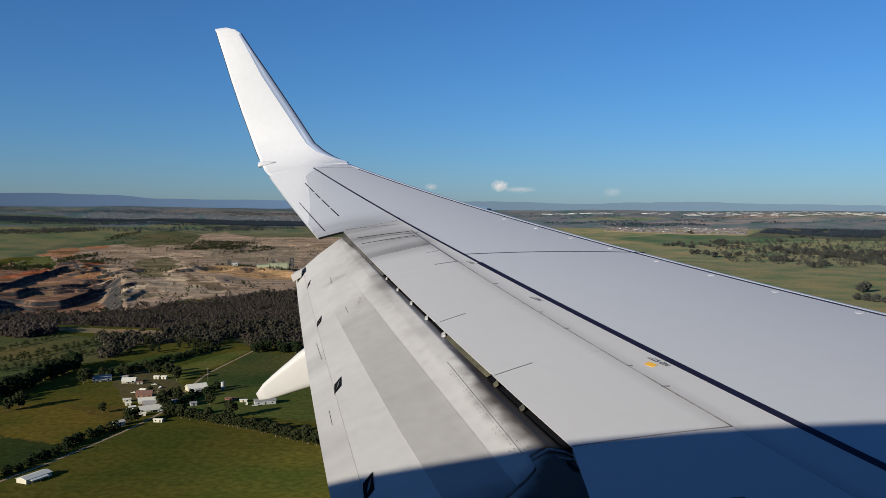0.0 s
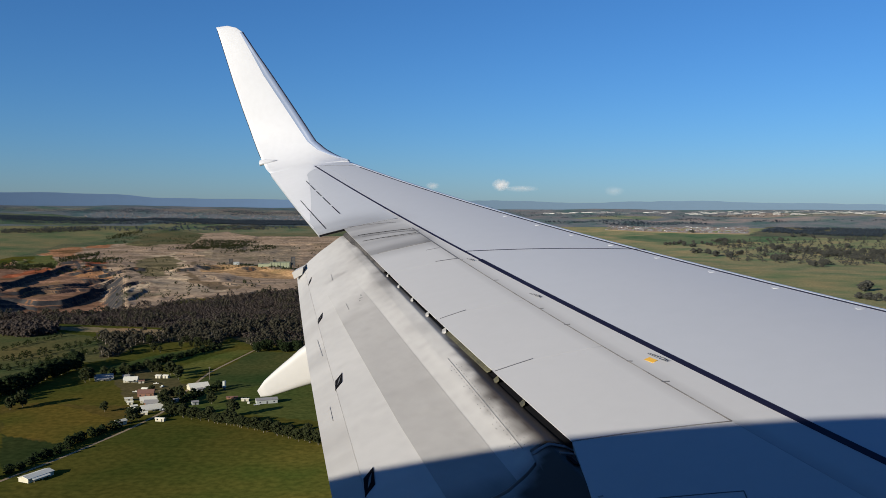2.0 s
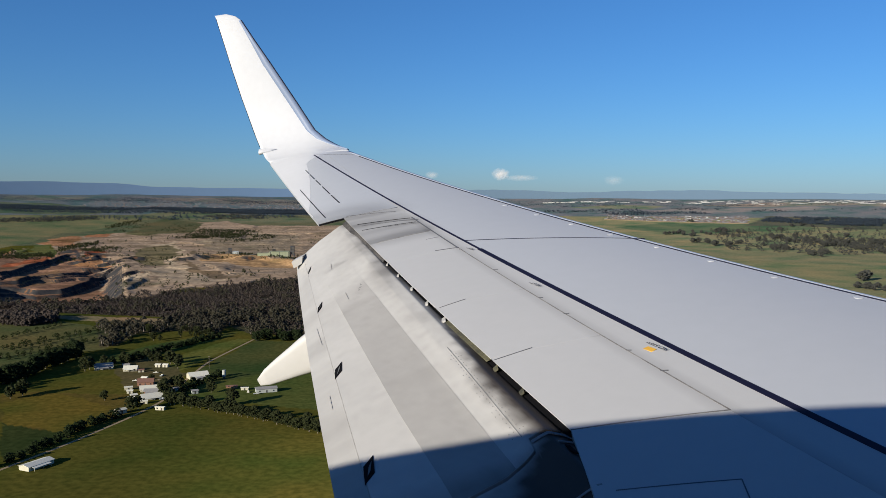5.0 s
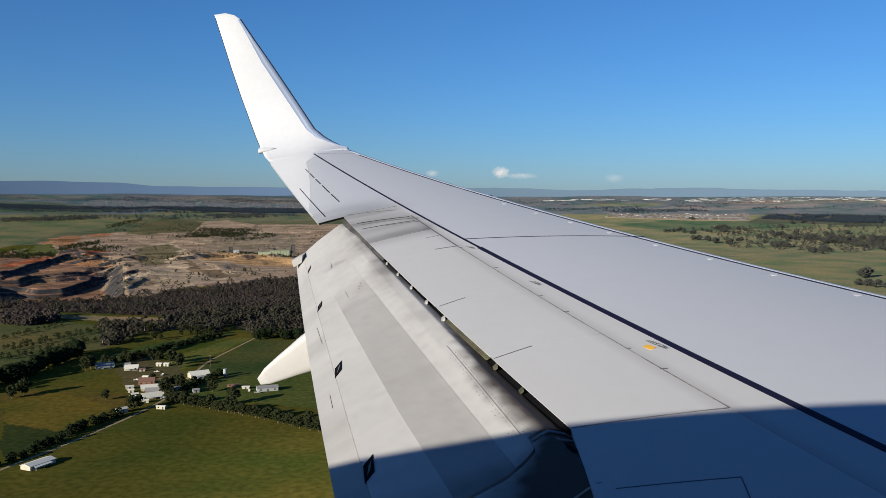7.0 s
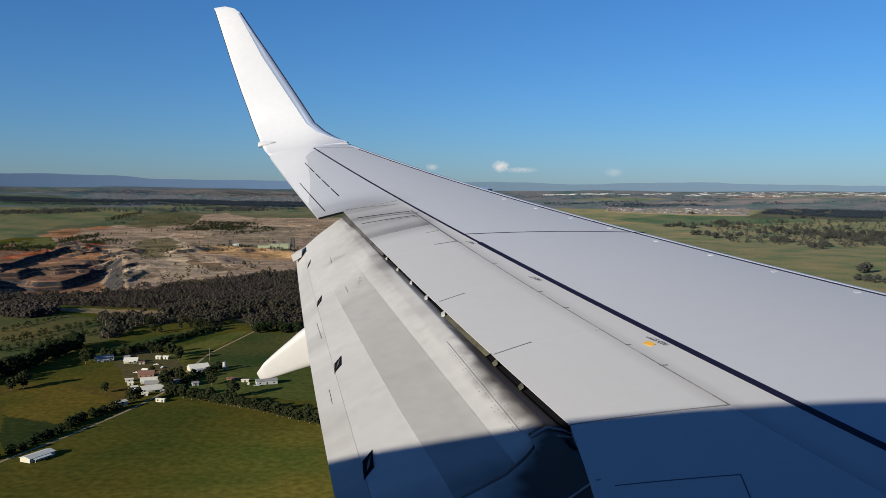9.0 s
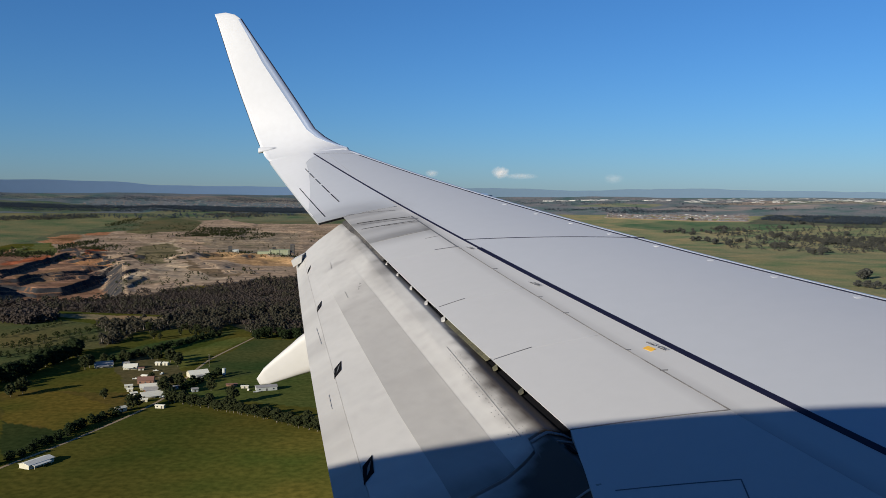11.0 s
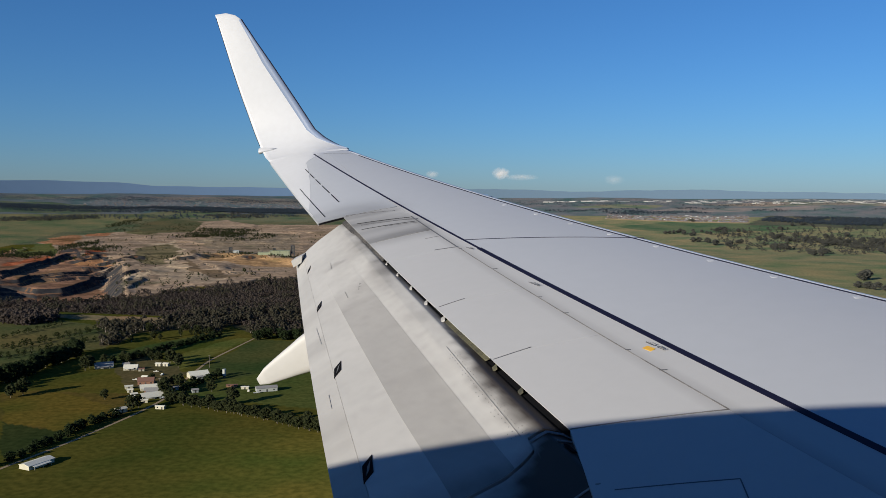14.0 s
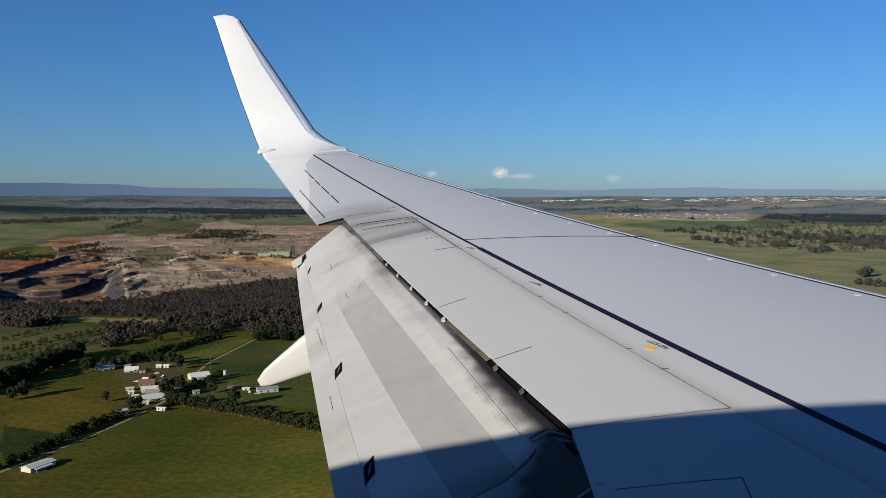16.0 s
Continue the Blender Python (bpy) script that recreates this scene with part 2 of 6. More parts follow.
def build_wing(wing):
    skin = part("wing_skin", dirty(sheet("wing_skin", patch(1.2, 16.3, lambda s: le(s) - 0.06, rear_spar, 80, 14), 0.05, WING_GREY), wing_grime), wing, "smooth light grey painted upper skin")
    part("rear_skin", dirty(sheet("rear_skin", patch(1.2, 16.3, rear_spar, hinge, 80, 6), 0.05, SPOILER_GREY), wing_grime), wing, "pale grey skin behind the rear spar")
    rings = []
    for s in steps(1.2, 16.3, 60):
        l = le(s)
        t = top(s, l)
        rings.append([(l - 0.058, s, top(s, l - 0.058)), (l - 0.03, s, top(s, l - 0.03) + 0.001), (l, s, t - 0.002), (l + 0.034, s, t - 0.016), (l + 0.044, s, t - 0.05), (l + 0.01, s, t - 0.10), (l - 0.09, s, t - 0.12)])
    part("leading_edge_slat", loft("leading_edge_slat", rings, SLAT), wing, "pale blue-grey leading edge strip")
    rings = []
    for s in steps(1.2, 16.3, 30):
        l, h = le(s) - 0.09, hinge(s)
        t = (le(s) - te(s)) * 0.11
        z = top(s, le(s))
        rings.append([(l, s, z - 0.06)] + [(l - (l - h) * k, s, z - 0.10 - t * math.sin(math.pi * min(k + 0.05, 1) * 0.55)) for k in (0.12, 0.35, 0.7, 1.0)] + [(h, s, top(s, h) - 0.055)])
    part("lower_skin", loft("lower_skin", rings, WING_GREY), wing)
    ribbon("leading_edge_seam", [(s, le(s) - 0.075) for s in steps(5.2, 15.75, 30)], 0.022, 0.003, NAVY, skin, "thin dark blue seam")
    ribbon("sealant_stripe", [(s, stripe_x(s)) for s in steps(9.9, 16.2, 30)], 0.024, 0.003, NAVY, skin, "thin dark navy stripe along the rear spar")
    ribbon("sealant_stripe", [(s, stripe_x(s)) for s in steps(4.4, 9.9, 24)], 0.045, 0.003, NAVY, skin, "dark navy stripe along the rear spar")
    ribbon("rib_seam", [(10.27 - 0.55 * k, -3.81 + 1.70 * k - 0.25 * k * (1 - k)) for k in steps(0, 1, 10)], 0.016, 0.002, NAVY, skin, "dark blue skin joint")
    ribbon("tip_seam", [(16.2 - 0.30 * k, -6.22 + 0.74 * k) for k in steps(0, 1, 6)], 0.010, 0.002, LINE, skin)
    # spoilers
    cuts = [6.19, 7.36, 8.57, 10.05, 11.33]
    for a, b in zip(cuts, cuts[1:]):
        g = patch(a + 0.001, b - 0.001, lambda s: hinge(s) - 0.003, spoiler_te, 70 if b > 11 else 10, 16 if b > 11 else 8)
        if a < 6.5:
            g = slant(g, a, b)
        part("spoiler", dirty(sheet("spoiler", g, 0.006, SPOILER_GREY), wing_grime), wing)
    ribbon("hinge_seam", [(s, hinge(s)) for s in steps(6.05, 11.4, 24)], 0.008, 0.0015, SEAM, skin, "thin brown hinge seam")
    ribbon("hinge_seam", [(s, hinge(s) - 0.004) for s in steps(10.05, 11.55, 10)], 0.013, 0.0025, LINE, skin, "dirty dark hinge seam")
    for s0, x0, s1, x1, w in ((11.58, -5.00, 11.45, -4.45, 0.012), (11.33, -4.70, 11.25, -4.30, 0.010), (11.50, -4.62, 11.40, -4.32, 0.020), (10.55, -4.22, 10.56, -4.08, 0.006)):
        ribbon("dirt_line", [(s0 + (s1 - s0) * k, x0 + (x1 - x0) * k) for k in steps(0, 1, 5)], w, 0.0022, LINE, skin)
    for s, x, w in ((6.66, -2.71, 0.10), (7.04, -2.84, 0.07), (7.87, -3.13, 0.09), (8.30, -3.27, 0.07), (9.2, -3.58, 0.10), (10.0, -3.87, 0.07)):
        ribbon("hinge_fitting", [(s - 0.01, x + w * 0.35), (s + 0.005, x - w * 0.1)], 0.010, 0.002, LINE, skin)
    # panels outboard of the spoilers
    part("outboard_panel", dirty(sheet("outboard_panel", patch(11.331, 12.1, lambda s: hinge(s) - 0.002, spoiler_te, 40, 14), 0.008, SPOILER_GREY), wing_grime), wing)
    part("aileron", dirty(sheet("aileron", patch(12.12, 16.3, lambda s: hinge(s) - 0.002, te, 24, 10), 0.03, WING_GREY), wing_grime), wing, "grey aileron with trim tab")
    # near-black plate hides the aileron's lit end: painted shade of the gap
    part("aileron_gap_plate", sheet("aileron_gap_plate", patch(12.102, 12.118, lambda s: hinge(s) - 0.002, te, 2, 10, -0.003), 0.02, DARK), wing, "near-black plate painted as the gap's shade beside the aileron")
    white_edge = lambda s: -5.80 - 0.085 * (s - 12.6) - 0.022 * (s - 12.6) ** 2 if s < 15.6 else -6.254 + 0.70 * (1 - math.sqrt(max(1 - ((s - 15.6) / 0.735) ** 2, 0)))
    part("white_tip_skin", sheet("white_tip_skin", patch(12.5, 16.32, lambda s: max(white_edge(s), te(s) + 0.01), te, 130, 6, 0.0015), 0.003, WHITE), wing, "white painted tip skin")
    for s0, s1 in ((12.87, 13.35), (13.45, 13.95), (14.05, 14.4), (14.5, 14.85), (14.92, 15.2)):
        ribbon("aileron_seam", [(s, -5.41 - (s - 12.87) * 0.343) for s in steps(s0, s1, 3)], 0.011, 0.004, DARK, skin)
    ribbon("tab_seam", [(s, -5.53 - (s - 12.31) * 0.341) for s in steps(12.31, 14.07, 8)], 0.009, 0.004, DARK, skin)
    for s0, x0, s1, x1, w, m in ((12.15, -5.24, 11.93, -4.61, 0.012, LINE), (11.68, -5.06, 11.52, -4.42, 0.016, DARK), (11.40, -4.98, 11.31, -4.35, 0.013, DARK), (10.79, -4.77, 10.85, -4.18, 0.012, SEAM), (10.10, -4.12, 10.07, -3.88, 0.016, LINE), (8.54, -4.08, 8.60, -3.86, 0.009, LINE), (7.32, -3.70, 7.38, -3.43, 0.009, LINE)):
        ribbon("panel_seam", [(s0 + (s1 - s0) * k, x0 + (x1 - x0) * k) for k in steps(0, 1, 5)], w, 0.002, m, skin)
    part("inboard_panel", sheet("inboard_panel", slant(patch(1.2, 6.188, lambda s: hinge(s) - 0.0004, lambda s: -3.34 - (s - 6.19) * 0.02, 24, 8), 6.19, 1.2), 0.05, SPOILER_GREY), wing)
    ribbon("inboard_seam", [(6.19 - 0.14 * k, -3.34 + 0.84 * k) for k in steps(0, 1, 8)], 0.009, 0.002, SEAM, skin)
    ribbon("access_seam", [(5.54 - 0.13 * k, -3.22 + 0.56 * k) for k in steps(0, 1, 4)], 0.006, 0.002, LINE, skin)
    ribbon("access_seam", [(5.41 - 0.19 * k, -2.66 - 0.02 * k) for k in steps(0, 1, 4)], 0.006, 0.002, LINE, skin)
    for s, x in ((11.65, -3.30), (11.07, -2.99), (10.51, -2.69), (9.96, -2.39), (9.37, -2.08), (8.78, -1.77), (8.19, -1.46), (7.55, -1.12)):
        ribbon("white_marker", [(s - 0.028, x), (s + 0.028, x)], 0.052, 0.003, DOT, skin)
    ribbon("yellow_marker", [(6.962, -2.686), (7.030, -2.723)], 0.044, 0.003, YELLOW, skin, "yellow painted rectangle")
    for s, x, size in ((6.922, -2.598, 0.054), (8.54, -3.22, 0.055), (9.88, -3.72, 0.055)):
        fc = bpy.data.curves.new("stencil", "FONT")
        fc.body, fc.size, fc.extrude = "NO STEP", size, 0.0005
        fc.materials.append(BLACKTXT)
        st = part("stencil", fc, skin, "black stencilled words")
        st.matrix_local = Matrix.Translation((x, s, top(s, x) + 0.009)) @ Matrix(((-0.33, -0.94, 0, 0), (0.94, -0.33, 0, 0), (0.10, 0.0, 1, 0), (0, 0, 0, 1)))
    # winglet
    path = [(16.3, 1.64, -5.60, -7.00), (16.55, 1.675, -5.66, -7.09), (16.8, 1.73, -5.80, -7.18), (17.0, 1.82, -5.965, -7.25), (17.15, 1.93, -6.125, -7.32), (17.28, 2.10, -6.30, -7.39), (17.36, 2.31, -6.41, -7.45),
            (17.42, 2.56, -6.535, -7.51), (17.47, 2.86, -6.685, -7.58), (17.55, 3.42, -6.965, -7.69), (17.62, 3.87, -7.20, -7.77), (17.69, 4.27, -7.40, -7.845), (17.705, 4.36, -7.50, -7.86), (17.71, 4.42, -7.66, -7.872)]
    rings, caps = [], []
    prof = [(0.0, 0.0), (0.02, 0.018), (0.08, 0.03), (0.25, 0.036), (0.5, 0.03), (0.75, 0.0185), (0.88, 0.0095), (0.95, 0.0042), (1.0, 0.0004)]
    for i, (s, z, l, t) in enumerate(path):
        a, b = path[max(i - 1, 0)], path[min(i + 1, len(path) - 1)]
        d = Vector((b[0] - a[0], b[1] - a[1])).normalized()
        n = Vector((-d.y, d.x))          # towards the inboard face and up
        c = l - t
        inner = [(l - c * k, s + n.x * h * c * 0.5, z + n.y * h * c * 0.5) for k, h in prof]
        outer = [(l - c * k, s - n.x * (h * c * 0.8 + 0.004 * (1 - k)), z - n.y * (h * c * 0.8 + 0.004 * (1 - k))) for k, h in prof[-1:0:-1]]
        rings.append(inner + outer)
        w = min(0.135 * smooth01(1.60, 1.95, z) * (1 - 0.75 * smooth01(3.3, 4.25, z)) + 0.015, 0.5 * c)
        e = 0.005
        caps.append([(l + 0.008, s - n.x * 0.01, z - n.y * 0.01), (l + 0.006, s + n.x * e, z + n.y * e), (l - 0.3 * w, s + n.x * (0.026 * c * 0.5 + e), z + n.y * (0.026 * c * 0.5 + e)),
                     (l - w, s + n.x * (0.034 * c * 0.5 + e), z + n.y * (0.034 * c * 0.5 + e)), (l - w, s, z), (l - 0.5 * w, s - n.x * 0.02, z - n.y * 0.02)])
    wl = part("winglet", loft("winglet", rings, WHITE), wing, "tall white blended winglet")
    part("leading_edge_cap", loft("leading_edge_cap", caps[1:-2], CAP), wl, "blue-grey erosion strip")
    line = [[(p[0][0] + 0.004, p[0][1], p[0][2]), (p[1][0] + 0.006, p[1][1], p[1][2]), (p[1][0] - 0.016, p[1][1] - 0.006, p[1][2] + 0.002), (p[1][0] - 0.016, p[1][1] + 0.01, p[1][2])] for p in caps[1:-2]]
    part("leading_edge_line", loft("leading_edge_line", line, NAVY), wl, "dark blue edge line")
    # the edge's shadow side, painted in as a thin navy line
    edge = [[(t + 0.006, s - 0.002, z), (t - 0.003, s - 0.003, z), (t - 0.003, s + 0.004, z), (t + 0.002, s + 0.005, z)] for s, z, l, t in path[4:-1]]
    part("trailing_edge_line", loft("trailing_edge_line", edge, NAVY), wl, "thin trailing edge line painted dark as its shadow side")
    rings = []
    for x, wide, tall, off in ((-7.325, 0.050, 0.026, 0.0), (-7.315, 0.056, 0.030, 0.0), (-7.22, 0.052, 0.028, 0.004), (-7.12, 0.034, 0.022, 0.002), (-7.00, 0.008, 0.012, 0.0)):
        ring = []
        for a in steps(0, 2 * math.pi * 11 / 12, 11):
            u, h = wide * math.copysign(abs(math.cos(a)) ** 0.28, math.cos(a)), tall * math.copysign(abs(math.sin(a)) ** 0.28, math.sin(a)) + off
            ring.append((x, 17.03 + 0.8 * u - 0.6 * h, 1.845 + 0.6 * u + 0.8 * h))
        rings.append(ring)
    part("tail_light_fairing", loft("tail_light_fairing", rings, WHITE), wl)
    return wing


def build_flap(wing):
    # upper profile from nose to trailing edge, at the inboard and the outboard end
    pin = [(-3.30, -0.10), (-3.39, -0.035), (-3.48, -0.004), (-3.62, -0.02), (-3.80, -0.072), (-4.16, -0.153), (-4.40, -0.196), (-4.51, -0.216), (-4.60, -0.246), (-4.71, -0.285)]
    pout = [(-5.14, 0.72), (-5.19, 0.785), (-5.25, 0.818), (-5.33, 0.795), (-5.44, 0.735), (-5.60, 0.648), (-5.752, 0.549), (-5.82, 0.498), (-5.88, 0.44), (-5.925, 0.375)]

    def at(s, w, lift=0.0):
        k = (s - 6.25) / 5.75
        i = min(int(w), 8)
        r = w - i
        q = [(pin[i][j] * (1 - r) + pin[i + 1][j] * r) * (1 - k) + (pout[i][j] * (1 - r) + pout[i + 1][j] * r) * k for j in (0, 1)]
        bow = 0.028 * max(4 * k * (1 - k), 0) * max((w - 5) / 4, 0)
        crest = 0.058 * min(max(1 - k, 0), 1.05) ** 5 * (1 - smooth01(1.8, 3.4, w))
        return (q[0] - bow, s, q[1] + lift + crest)

    def strip(s0, s1, w0, w1, ns, nw, lift=0.0):
        return [[at((1 - k) * (s0(w) if callable(s0) else s0) + k * (s1(w) if callable(s1) else s1), w, lift) for w in steps(w0, w1, nw)] for k in steps(0, 1, ns)]

    def end(w):
        """The stepped, slanting inboard end of the main flap."""
        return 6.25 if w < 2.8 else 6.13 - 0.095 * (w - 2.8)

    # Soot, deepened along the gap and inboard end with painted-in shade.
    def soot_shade(s, x, z):
        d = spoiler_te(s) - x
        n = noise.fractal(Vector((s * 3.0, x * 4.0, 1.7)), 1.0, 2.0, 4)
        n2 = noise.fractal(Vector((s * 12.0, x * 12.0, 4.1)), 1.0, 2.0, 3)
        reach = 0.06 + 0.155 * (1 - smooth01(6.8, 8.4, s)) + (0.045 * n + 0.03 * n2) * (1 - 0.6 * smooth01(7.6, 8.6, s)) + 0.25 * (1 - smooth01(5.8, 6.3, s))
        ragged = d + 0.022 * noise.fractal(Vector((s * 16.0, x * 9.0, 8.8)), 1.0, 2.0, 5)
        g = (1 - smooth01(reach * 0.30, reach * 1.25, ragged)) * (0.34 + 0.64 * (1 - smooth01(7.2, 9.0, s)))
        g += 0.16 * (1 - smooth01(0.05, 0.30, d)) * (1 - smooth01(6.8, 7.8, s)) + 0.25 * (1 - smooth01(6.0, 6.25, s))
        g += 0.13 * (1 - smooth01(0.03, 0.42, d)) * max(n + 0.45, 0) * smooth01(8.0, 8.8, s) + 0.06 * (1 - smooth01(0.05, 0.9, d)) * max(n2 + 0.3, 0)
        g += 0.17 * max(noise.fractal(Vector((s * 1.1, x * 1.6, 7.7)), 1.0, 2.0, 2) + 0.2, 0) * smooth01(8.6, 9.8, s)
        blow = noise.fractal(Vector((s * 1.9, x * 2.2, 2.9)), 1.0, 2.0, 3)
        g += 0.50 * (1 - smooth01(0.05, 0.27 + 0.14 * blow, d)) * max(blow + 0.35, 0) * smooth01(8.0, 8.6, s)
        g += 0.30 * max(1 - abs(s - 10.72 - 0.10 * n) / 0.07, 0) * smooth01(0.25, 0.33, d) * (1 - smooth01(0.45, 0.6, d))
        drip = noise.fractal(Vector((s * 9.0, x * 0.7, 5.5)), 1.0, 2.0, 3)
        g += 0.10 * max(drip - 0.05, 0) + 0.05 * max(n2, 0)
        return min(max(g, 0.0), 0.97)

    def shade_streaks(s, x, z):
        """The aft flap: its turned-away dimness painted in, with streaks that run aft, heavier inboard."""
        n = noise.fractal(Vector((s * 2.6, x * 0.5, 3.3)), 1.0, 2.0, 4)
        return min(max(0.13 + 0.16 * n + 0.14 * (1 - smooth01(6.6, 8.2, s)), 0.02), 0.6)

    flap = wing
    main = part("main_flap", dirty(sheet("main_flap", strip(end, 12.0, 0.0, 7.0, 90, 60), 0.05, FLAP_WHITE), soot_shade), flap, "sooty off-white main flap")
    part("aft_flap", dirty(sheet("aft_flap", strip(5.75, 11.95, 7.02, 9.0, 120, 10, -0.004), 0.03, FLAP_WHITE), shade_streaks), flap)
    part("inboard_flap_end", dirty(sheet("inboard_flap_end", strip(5.0, lambda w: end(w) - 0.016, 0.0, 7.0, 24, 60, -0.008), 0.05, FLAP_WHITE), soot_shade), flap, "inboard end of the flap, darkened by soot and painted shade")
    part("inboard_aft_flap", dirty(sheet("inboard_aft_flap", strip(5.0, 5.735, 7.0, 9.0, 24, 8, -0.01), 0.04, FLAP_WHITE), shade_streaks), flap)
    grid = [[at(s, w, 0.002) for w in steps(3.62 + 0.12 * (s - 6.25), 4.85 + 0.18 * (s - 6.25), 10)] for s in steps(6.06, 10.4, 60)]
    for row in (0, 1):
        grid[row] = [at(max(end(w) + 0.006, 5.9) + 0.07 * row, w, 0.002) for w in steps(3.60, 4.82, 10)]
    band_tone = lambda s, x, z: min(soot_shade(s, x, z) + 0.27 * (1 - smooth01(8.9, 10.2, s + 0.5 * noise.fractal(Vector((s * 2, x * 4, 9)), 1.0, 2.0, 3))), 1.0)
    part("grey_panel", dirty(sheet("grey_panel", grid, 0.004, FLAP_WHITE), band_tone), main, "darker band along the flap")
    for s, ds, dw in ((6.54, 0.10, 0.36), (8.15, 0.085, 0.34), (9.8, 0.07, 0.30), (11.2, 0.055, 0.27)):
        # no opening is cut: a raised near-black patch paints the slot's shade
        g = [[at(s + a * ds - b * 0.05, 6.66 + b * dw - a * 0.10, 0.005) for b in steps(-1, 1, 4)] for a in steps(-1, 1, 4)]
        hole = part("track_slot_patch", sheet("track_slot_patch", g, 0.006, DARK), flap, "near-black patch painted as the shade in a flap track slot")
        g = [[at(s + a * ds * 0.5 - b * 0.03, 6.62 + b * dw * 0.35 - a * 0.1, 0.009) for b in steps(-1, 1, 2)] for a in steps(-1, 1, 2)]
        part("slot_plate", sheet("slot_plate", g, 0.004, PLATE), hole)
    v = [(x, y, z) for y in (11.72, 12.0) for x, z in ((-5.919, 0.475), (-5.777, 0.523), (-5.799, 0.437), (-5.905, 0.394))]
    part("flap_end_tab", mesh_of("flap_end_tab", v, [(3, 2, 1, 0), (4, 5, 6, 7), (0, 1, 5, 4), (1, 2, 6, 5), (2, 3, 7, 6), (3, 0, 4, 7)], FLAP_WHITE), flap, "small white tab at the flap's outer end")
    # metal lip, stay and a near-black patch painted as a shaded slot, flap's inboard end
    part("end_lip", sheet("end_lip", [[at(6.205 + b, w, 0.004 + 0.004 * (1 - abs(b) / 0.012)) for w in steps(0.4, 2.7, 20)] for b in (-0.012, 0, 0.012)], 0.006, PALE_SEAM), main, "thin dull metal lip")
    part("end_lip", sheet("end_lip", [[at(6.10 + b - 0.02 * (w - 1.5), w, 0.003) for w in steps(0.5, 1.9, 14)] for b in (-0.006, 0, 0.006)], 0.006, PALE_SEAM), main, "thin dull metal lip")
    part("end_slot_patch", sheet("end_slot_patch", [[at(6.00 + a, w, 0.002) for w in steps(1.45, 1.75, 3)] for a in (-0.05, 0, 0.05)], 0.006, DARK), main, "small near-black patch painted as a shaded slot")
    part("end_seam", sheet("end_seam", [[at(5.62 + a, w, 0.001) for w in steps(0.3, 5.5, 30)] for a in (-0.006, 0.006)], 0.006, SEAM), main)
    # scuffs where something has rubbed the paint
    for s0, w0, ds, dw in ((9.82, 4.24, 0.022, 0.030), (9.75, 4.32, 0.012, 0.055), (9.70, 4.40, 0.016, 0.025)):
        part("scuff", sheet("scuff", [[at(s0 + a * ds, w0 + b * dw * (1 - 0.5 * a), 0.003) for b in (-1, 0, 1)] for a in (-1, 0, 1)], 0.004, PALE_SEAM), main)
    # seams and fasteners
    part("flap_seam", sheet("flap_seam", [[at(s, 2.66 + 0.18 * (7.9 - s) / 1.6 + b, 0.004) for b in (-0.007, 0.007)] for s in steps(6.3, 7.75, 12)], 0.004, PALE_SEAM), main)
    rivets = Heap()
    for s in steps(6.32, 7.6, 22):
        for b in (-0.30, -0.14, 0.14, 0.30):
            if abs(b) > 0.2 and (s * 10) % 3 > 0.9:
                continue
            x, y, z = at(s, 2.66 + 0.18 * (7.9 - s) / 1.6 + b, 0.004)
            v, f = box_verts(x - 0.002, y - 0.002, z - 0.003, x + 0.002, y + 0.002, z + 0.001)
            rivets.add(v, f)
    tagged(part("rivets", rivets.mesh("rivets", PALE_SEAM), main), kind="stuff")
    for s0, w0, s1, w1 in ((9.3, 7.60, 8.85, 7.48), (7.8, 7.95, 7.55, 7.98), (10.9, 4.95, 10.7, 5.03), (9.8, 4.92, 9.6, 4.92)):
        part("scratch", sheet("scratch", [[at(s0 + (s1 - s0) * k, w0 + (w1 - w0) * k + b, 0.006) for b in (-0.004, 0.004)] for k in steps(0, 1, 5)], 0.004, PALE_SEAM), main)
    # cove behind the spoilers: near-black sheet painted as shade, olive seal, pale stops
    part("cove", sheet("cove", [[(spoiler_te(s) + b, s, top(s, spoiler_te(s)) - 0.055 + 0.1 * b) for b in (0.12, 0.05, -0.008)] for s in steps(6.1, 12.0, 40)], 0.02, DARK), flap, "near-black sheet painted as shade under the spoilers")
    part("rub_strip", sheet("rub_strip", [[(spoiler_te(s) + b, s, top(s, spoiler_te(s)) - 0.016 + 0.5 * b) for b in (0.02, -0.015, -0.05)] for s in steps(10.2, 12.0, 24)], 0.008, RUB), flap, "worn dirty rubbing strip")
    for s0, s1 in ((7.42, 8.3),):
        part("seal", sheet("seal", [[(spoiler_te(s) + b, s, top(s, spoiler_te(s)) - 0.03 + 0.3 * b) for b in (0.03, -0.014)] for s in steps(s0, s1, 12)], 0.01, RUBBER), flap, "olive rubber seal")
    for s, q in ((6.85, 0.6), (7.27, 0.7), (8.35, 1.1), (8.8, 1.1), (9.25, 1.1), (9.7, 1.0), (10.1, 0.95)):
        x = spoiler_te(s)
        z = top(s, x) - 0.022
        v = [(x + 0.01, s - 0.065 * q, z), (x + 0.01, s + 0.065 * q, z), (x - 0.036 * q, s + 0.045 * q, z - 0.02), (x - 0.030 * q, s - 0.055 * q, z - 0.02)]
        v += [(a, b, c - 0.015) for a, b, c in v]
        part("stop", mesh_of("stop", v, [(0, 1, 2, 3), (7, 6, 5, 4), (0, 4, 5, 1), (1, 5, 6, 2), (2, 6, 7, 3), (3, 7, 4, 0)], RUBBER if s < 7.5 else FLAP_WHITE), flap, "small pale stop" if s > 7.5 else "small sooty stop")
